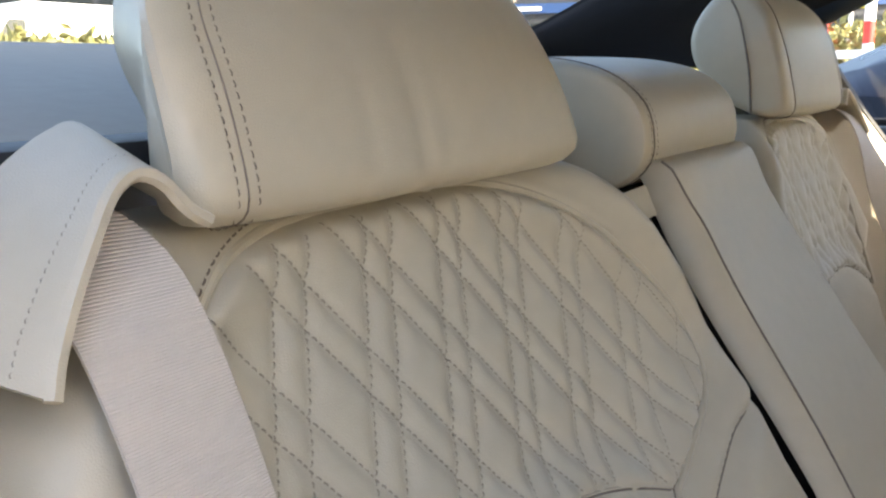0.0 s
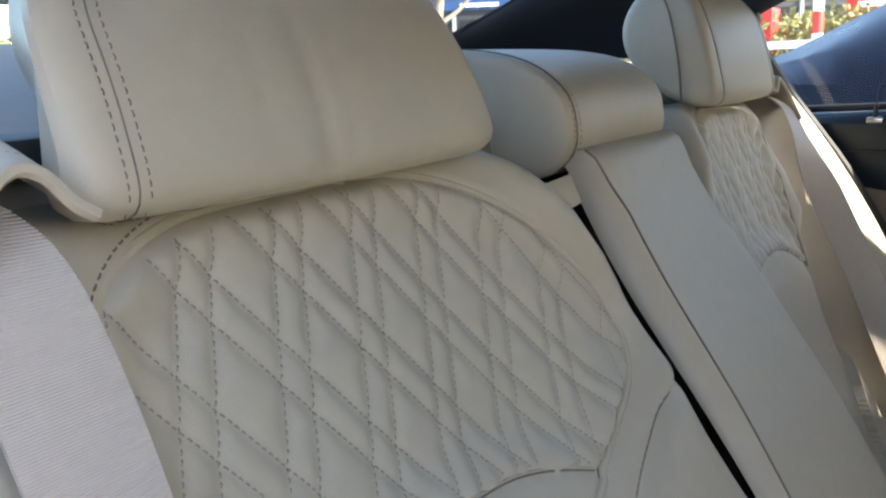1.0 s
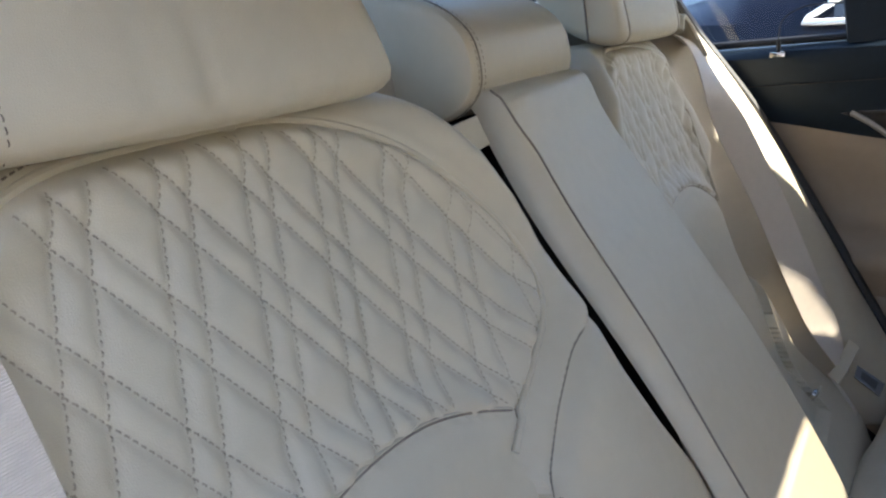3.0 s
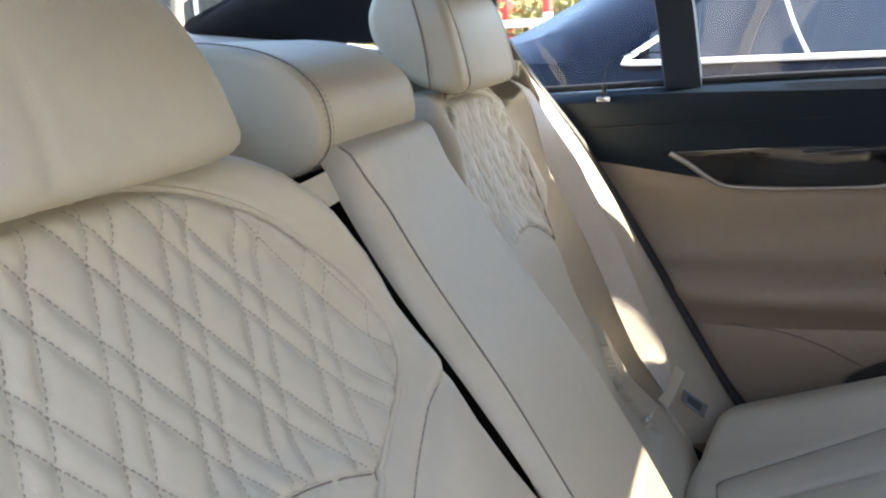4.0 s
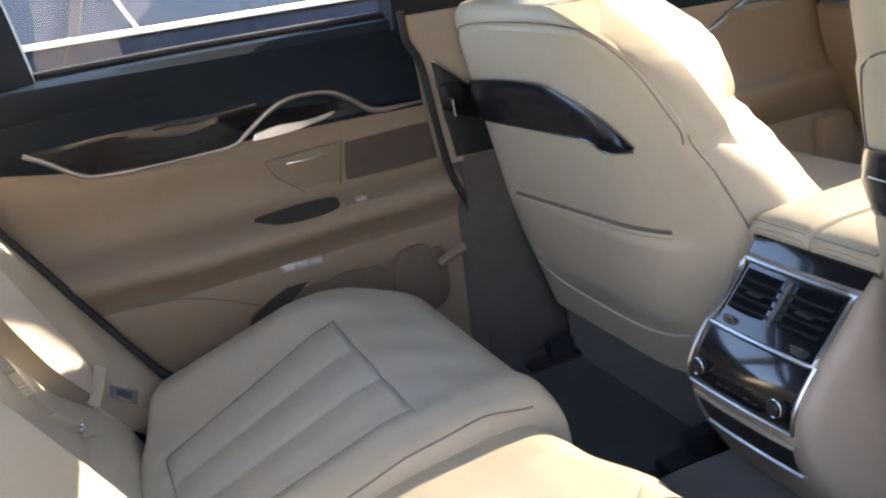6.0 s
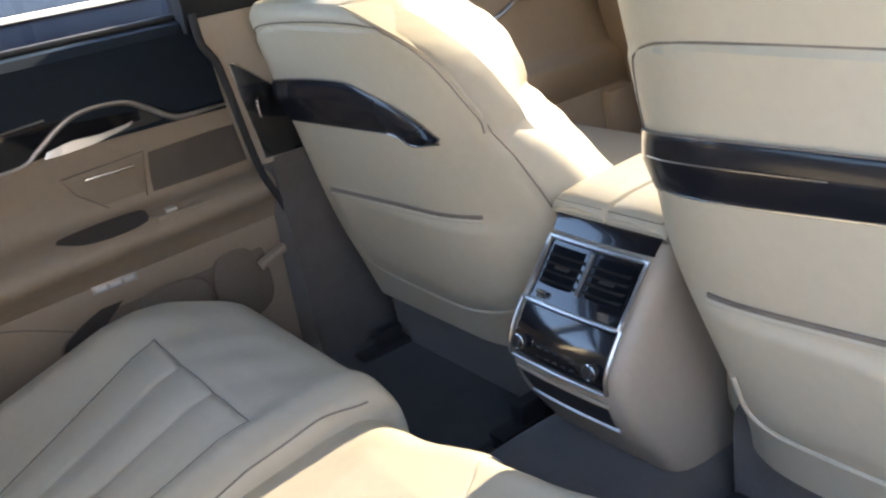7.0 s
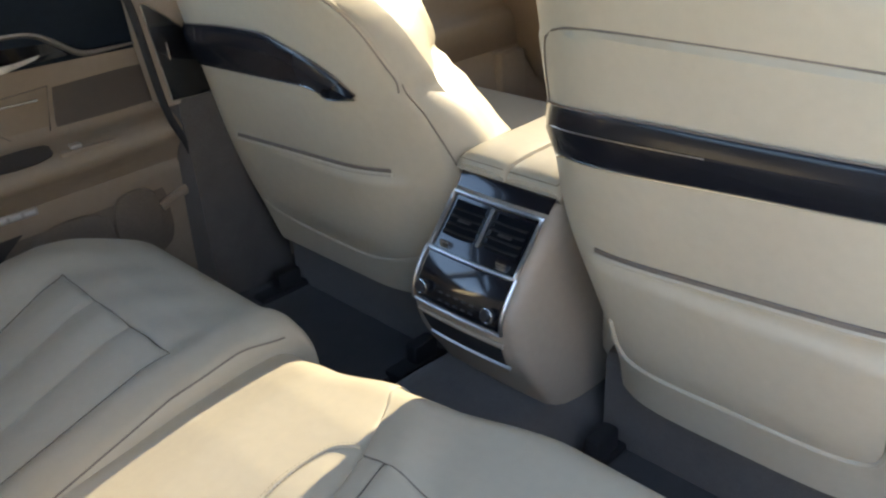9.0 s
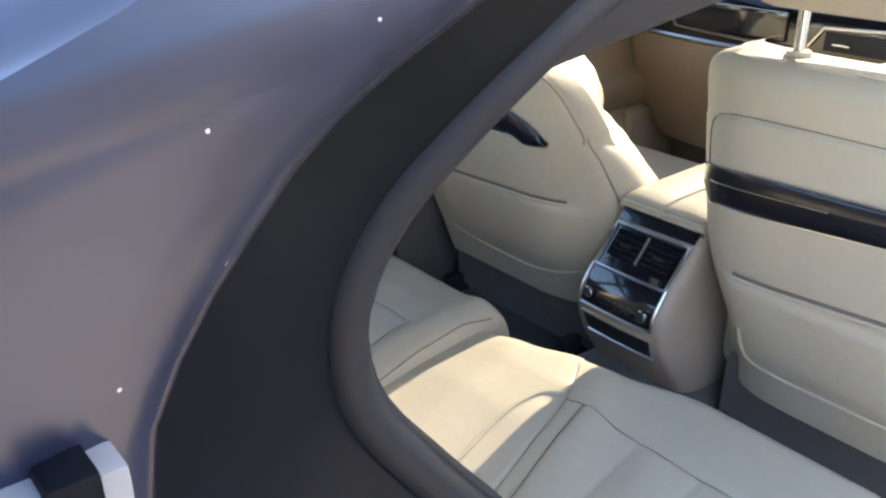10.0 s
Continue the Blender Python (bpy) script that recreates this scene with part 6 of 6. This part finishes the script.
st = []
for y, hl, zb, hb, zt, ht in ((-2.75, 0.72, 0.78, 0.70, 0.78, 0.5), (-2.70, 0.84, 0.95, 0.78, 0.95, 0.5), (-2.40, 0.92, 1.00, 0.84, 1.0, 0.5), (-1.75, 0.95, 1.00, 0.88, 1.0, 0.5), (-1.38, 0.95, 0.985, 0.90, 1.035, 0.62), (-1.0, 0.95, 0.972, 0.915, 1.20, 0.60), (-0.5, 0.95, 0.966, 0.92, 1.40, 0.60), (0.1, 0.95, 0.962, 0.92, 1.47, 0.60), (0.7, 0.95, 0.958, 0.92, 1.43, 0.59), (1.2, 0.95, 0.955, 0.91, 1.20, 0.60), (1.6, 0.94, 0.95, 0.90, 1.0, 0.6), (2.2, 0.92, 0.90, 0.86, 0.90, 0.5), (2.55, 0.82, 0.75, 0.75, 0.75, 0.5)):
    st.append(car_station(y, hl, zb, hb, zt, ht))
arr = np.array(st)
rows = spline(arr.reshape(len(st), -1), 90)
part("body", loft([r.reshape(-1, 3) for r in rows]), PAINT, car, "dark blue metallic body")


def side_x(z):
    return XN - 0.95 + np.interp(z, [0.86, 0.968, 1.20, 1.42], [0.945, 0.918, 0.78, 0.60])


def on_side(pts, lift=0.004):
    return [(float(side_x(z)) + lift, y, z) for y, z in pts]


rows = []
for y in np.linspace(-0.83, 1.0, 40):
    t1 = min(1.385, 1.00 + (y + 0.90) * 0.62, 1.40 - max(0, y - 0.45) * 0.55)
    rows.append(on_side([(y, z) for z in np.linspace(0.978, max(t1, 0.985), 14)], 0.012))
bm = bmesh.new()
sheet(bm, rows)
part("side_glass", bm, DARK_GLASS, car, "dark tinted side windows")
# chrome line in plain white, which paints in its shine
part("chrome_line", tube(spline(on_side([(-0.78, 1.05), (-0.86, 1.00), (-0.895, 0.978), (-0.87, 0.968), (-0.5, 0.967), (0.2, 0.966), (1.1, 0.960)], 0.016), 80), 0.0085, 8), WHITE, car, "chrome window line with its shine painted white")
part("window_pillar", ribbon(spline(on_side([(-0.60, 0.975), (-0.55, 1.10), (-0.45, 1.25)], 0.017), 16), spline(on_side([(-0.57, 0.975), (-0.52, 1.10), (-0.42, 1.25)], 0.017), 16), 0.006), RUBBER, car, "black window pillar")
# white band painted in as the pale reflection on the side glass
part("painted_reflection", ribbon(spline(on_side([(-0.425, 0.975), (-0.46, 1.06), (-0.50, 1.2)], 0.018), 12), spline(on_side([(-0.415, 0.975), (-0.45, 1.06), (-0.49, 1.2)], 0.018), 12), 0.004), WHITE, car, "white strip painted as a reflection on the glass")
part("door_gap", tube(spline(on_side([(-0.60, 0.96), (-0.63, 0.90), (-0.64, 0.80), (-0.60, 0.5)], 0.006), 30), 0.0035, 6), RUBBER, car, "dark door gap")
part("shoulder_line", tube(spline(on_side([(-2.2, 0.885), (-1.0, 0.885), (0.4, 0.872), (1.6, 0.85)], 0.003), 60), 0.006, 6), PAINT, car, "raised shoulder line")
for y in (-1.55, 1.55):
    bm = bmesh.new()
    bmesh.ops.create_cone(bm, cap_ends=True, segments=40, radius1=0.34, radius2=0.34, depth=0.22)
    bm.transform(pose(XN - 0.10, y, 0.34, 0, 90, 0))
    wh = part("wheel", bm, TYRE, car, "black tyre")
    bm = bmesh.new()
    bmesh.ops.create_cone(bm, cap_ends=True, segments=40, radius1=0.24, radius2=0.22, depth=0.03)
    bm.transform(pose(XN + 0.02, y, 0.34, 0, 90, 0))
    part("rim", bm, STEEL, wh, "silver rim")


def way(yaw, dist, z):
    """A place seen in a direction (degrees left of straight ahead) from the rear seat."""
    return (0.64 - math.sin(radians(yaw)) * dist, -0.68 + math.cos(radians(yaw)) * dist, z)


# striped post
post = thing("striped_post", "red and white striped warning post", "post")
px, py, _ = way(100.0, 12, 0)
for k in range(9):
    part("band", tube([(px, py, k * 0.27), (px, py, k * 0.27 + 0.27)], 0.065, 16), RED_PAINT if k % 2 else WHITE, post, "red band" if k % 2 else "white band")
bm = bmesh.new()
bmesh.ops.create_cone(bm, cap_ends=True, segments=20, radius1=0.16, radius2=0.10, depth=0.05)
bm.transform(pose(px, py, 0.025))
part("foot", bm, STEEL, post)
# red barrier box and yellow sign
bx, by, _ = way(103.2, 13, 0)
bar = thing("red_barrier", "red plastic barrier box by the hedge", "barrier")
part("body", box(bx - 0.25, bx + 0.25, by - 0.2, by + 0.2, 0.0, 1.75, 0.04), RED_PAINT, bar)
sg = thing("yellow_sign", "yellow rectangular sign on grey post", "sign")
gx, gy, _ = way(101.0, 17, 0)
part("board", box(gx - 0.02, gx + 0.02, gy - 0.28, gy + 0.28, 2.08, 2.55, 0.01), YELLOW, sg)
part("post", tube([(gx - 0.05, gy, 0), (gx - 0.05, gy, 2.3)], 0.03, 10), STEEL, sg)
sg2 = thing("red_sign", "red and white advertising board on posts", "sign")
gx, gy, _ = way(96.4, 19, 0)
part("board", box(gx - 0.02, gx + 0.02, gy - 0.7, gy + 0.7, 1.5, 2.9, 0.01), RED_PAINT, sg2)
for k in range(4):
    part("writing_bar", box(gx + 0.022, gx + 0.03, gy - 0.5, gy + 0.45 - 0.1 * (k % 2), 1.7 + k * 0.28, 1.82 + k * 0.28), WHITE, sg2, "white bar of lettering")
for s in (-0.5, 0.5):
    part("post", tube([(gx - 0.05, gy + s, 0), (gx - 0.05, gy + s, 1.6)], 0.04, 10), STEEL, sg2)
# guard rail
rail = thing("guard_rail", "white painted guard rail along the verge", "guard rail")
a, b = np.array(way(112, 12, 1.26)), np.array(way(84, 9.5, 1.24))
part("beam", ribbon([a, b], [a - (0, 0, 0.09), b - (0, 0, 0.09)], 0.03), WHITE, rail)
for t in np.linspace(0.05, 0.95, 5):
    p = a + (b - a) * t
    part("post", tube([(p[0] - 0.05, p[1], 0), (p[0] - 0.05, p[1], 1.2)], 0.04, 8), STEEL, rail)


def leaves(name, centre, size, count, leaf, mat, label, seed, round_=True):
    """A mass of small leaf blades filling a lumpy body."""
    rng = random.Random(seed)
    bm = bmesh.new()
    for _ in range(count):
        while True:
            p = Vector((rng.uniform(-1, 1), rng.uniform(-1, 1), rng.uniform(-1, 1)))
            q = Vector((p.x * 1.7 + seed, p.y * 1.7, p.z * 1.7))
            if not round_ or p.length < 0.72 + 0.45 * noise.noise(q * 1.3):
                break
        at = Vector((centre[0] + p.x * size[0], centre[1] + p.y * size[1], centre[2] + p.z * size[2] * (1 if round_ else 0.85 + 0.3 * noise.noise(Vector((p.x * 9, p.y * 3, seed))))))
        mm = Matrix.Translation(at) @ Euler((rng.uniform(0, 6.3), rng.uniform(0, 6.3), rng.uniform(0, 6.3))).to_matrix().to_4x4()
        s = leaf * rng.uniform(0.6, 1.4)
        vs = [bm.verts.new(mm @ Vector(c)) for c in ((-s, 0, 0), (0, -s * 0.5, s * 0.15), (s, 0, 0), (0, s * 0.5, s * 0.15))]
        bm.faces.new(vs)
    return part(name, bm, mat, None, smooth=False)


h = leaves("hedge", way(99, 13.5, 0.88), (1.2, 3.6, 0.88), 16000, 0.065, HEDGE, "", 3, False)
tagged(h, "yellow green clipped hedge behind the guard rail", "hedge", kind="stuff")
h = leaves("hedge", way(150, 14, 0.95), (4.5, 1.2, 0.95), 9000, 0.10, HEDGE, "", 5, False)
tagged(h, "dark green hedge in front of a white van", "hedge", kind="stuff")
h = leaves("hedge", way(75, 22, 0.9), (1.5, 9, 0.9), 6000, 0.16, HEDGE, "", 8, False)
tagged(h, "green hedge along the far side of parking", "hedge", kind="stuff")


def tree(yaw, dist, height, seed, mat, label):
    x, y, _ = way(yaw, dist, 0)
    t = thing("tree", label, "tree")
    rng = random.Random(seed)
    part("trunk", tube(spline([(x, y, 0), (x + 0.1, y, height * 0.3), (x - 0.05, y + 0.1, height * 0.6), (x, y, height * 0.9)], 20), np.linspace(0.14, 0.03, 20), 10), BARK, t)
    for k in range(7):
        z = height * (0.35 + 0.07 * k)
        a = rng.uniform(0, 6.3)
        r = height * 0.22
        part("limb", tube(spline([(x, y, z), (x + 0.5 * r * math.cos(a), y + 0.5 * r * math.sin(a), z + 0.3 * r), (x + r * math.cos(a), y + r * math.sin(a), z + 0.8 * r)], 10), np.linspace(0.05, 0.012, 10), 6), BARK, t)
    c = leaves("crown", (x, y, height * 0.68), (height * 0.26, height * 0.26, height * 0.34), 4200, 0.06, mat, "", seed)
    c.parent = t


tree(123.4, 15, 5.3, 11, AUTUMN, "young street tree with orange autumn leaves")
tree(88, 26, 7, 21, HEDGE, "green leafy tree behind the car park")
tree(140, 30, 7, 23, HEDGE, "green leafy tree near the shop fronts")
tree(62, 28, 8, 29, HEDGE, "green leafy tree across the street")

# white van
van = thing("white_van", "white delivery van parked behind a hedge", "van")
vx, vy, _ = way(150.2, 17, 0)
prof = [(-2.3, 0.45), (-2.35, 1.3), (-2.3, 2.2), (-1.9, 2.32), (0.9, 2.32), (1.25, 2.2), (1.75, 1.55), (2.35, 1.30), (2.45, 0.9), (2.4, 0.45)]
rings = []
for w, k in ((-0.95, 0.96), (-0.90, 1.0), (0.90, 1.0), (0.95, 0.96)):
    rings.append([(vx + px_ * k, vy + w, 0.1 + pz * (1 - (1 - k) * 0.5)) for px_, pz in prof])
part("body", loft(rings), WHITE, van)
part("side_window", prism([(vx + 0.95, vy + 0.951, 1.55), (vx + 1.65, vy + 0.951, 1.55), (vx + 1.22, vy + 0.951, 2.12), (vx + 0.95, vy + 0.951, 2.12)], (0, 0.012, 0)), DARK_GLASS, van, "dark side window")
part("door_line", tube([(vx + 0.85, vy + 0.957, 0.6), (vx + 0.85, vy + 0.957, 2.2)], 0.012, 6), RUBBER, van, "dark door gap")
for o in (-1.5, 1.55):
    bm = bmesh.new()
    bmesh.ops.create_cone(bm, cap_ends=True, segments=32, radius1=0.36, radius2=0.36, depth=0.24)
    bm.transform(pose(vx + o, vy + 0.86, 0.36, 90, 0, 0))
    part("wheel", bm, TYRE, van, "black tyre")

# shop building behind
shop = thing("shop_building", "dark glass shop building with blue fascia", "building")
c = np.array(way(122, 32, 0))
along = np.array((math.cos(radians(122)), math.sin(radians(122)), 0))
ahead = np.array((-math.sin(radians(122)), math.cos(radians(122)), 0))


def slab(u0, u1, d0, d1, z0, z1):
    q = [c + along * u + ahead * d for u, d in ((u0, d0), (u1, d0), (u1, d1), (u0, d1))]
    return loft([[(*p[:2], z0) for p in q], [(*p[:2], z1) for p in q]])


part("wall", slab(-26, 16, 0, 8, 0, 7), FACADE, shop, "dark facade", smooth=False)
part("roof", slab(-26.3, 16.3, -0.3, 8.3, 7, 7.4), STEEL, shop, "grey flat roof edge", smooth=False)
for k in range(16):
    u = -25 + k * 2.5
    wnd = part("window", slab(u, u + 2.2, -0.05, 0.0, 0.5, 2.9), SHOP_GLASS, shop, "dark shop window", smooth=False)
    part("mullion", slab(u + 2.2, u + 2.35, -0.10, 0.0, 0.0, 3.1), STEEL, shop, smooth=False)
    part("upper_window", slab(u, u + 2.2, -0.05, 0.0, 4.0, 6.2), SHOP_GLASS, shop, "dark upper window", smooth=False)
part("fascia", slab(-26, 16, -0.15, 0.0, 3.25, 3.6), BLUE, shop, "blue fascia band", smooth=False)
for k in range(6):
    part("writing_bar", slab(-20 + k * 5, -18.6 + k * 5, -0.2, -0.15, 3.34, 3.48), WHITE, shop, "white bar of lettering", smooth=False)


# unseen wall added on the near side to block low sky light
bm = box(4.2, 4.5, -9.0, 9.0, 0.0, 2.6, 0.02)
struct("sky_blocker_east", bm, SKY_BLOCKER, "unseen grey wall added to block low sky light", "wall")
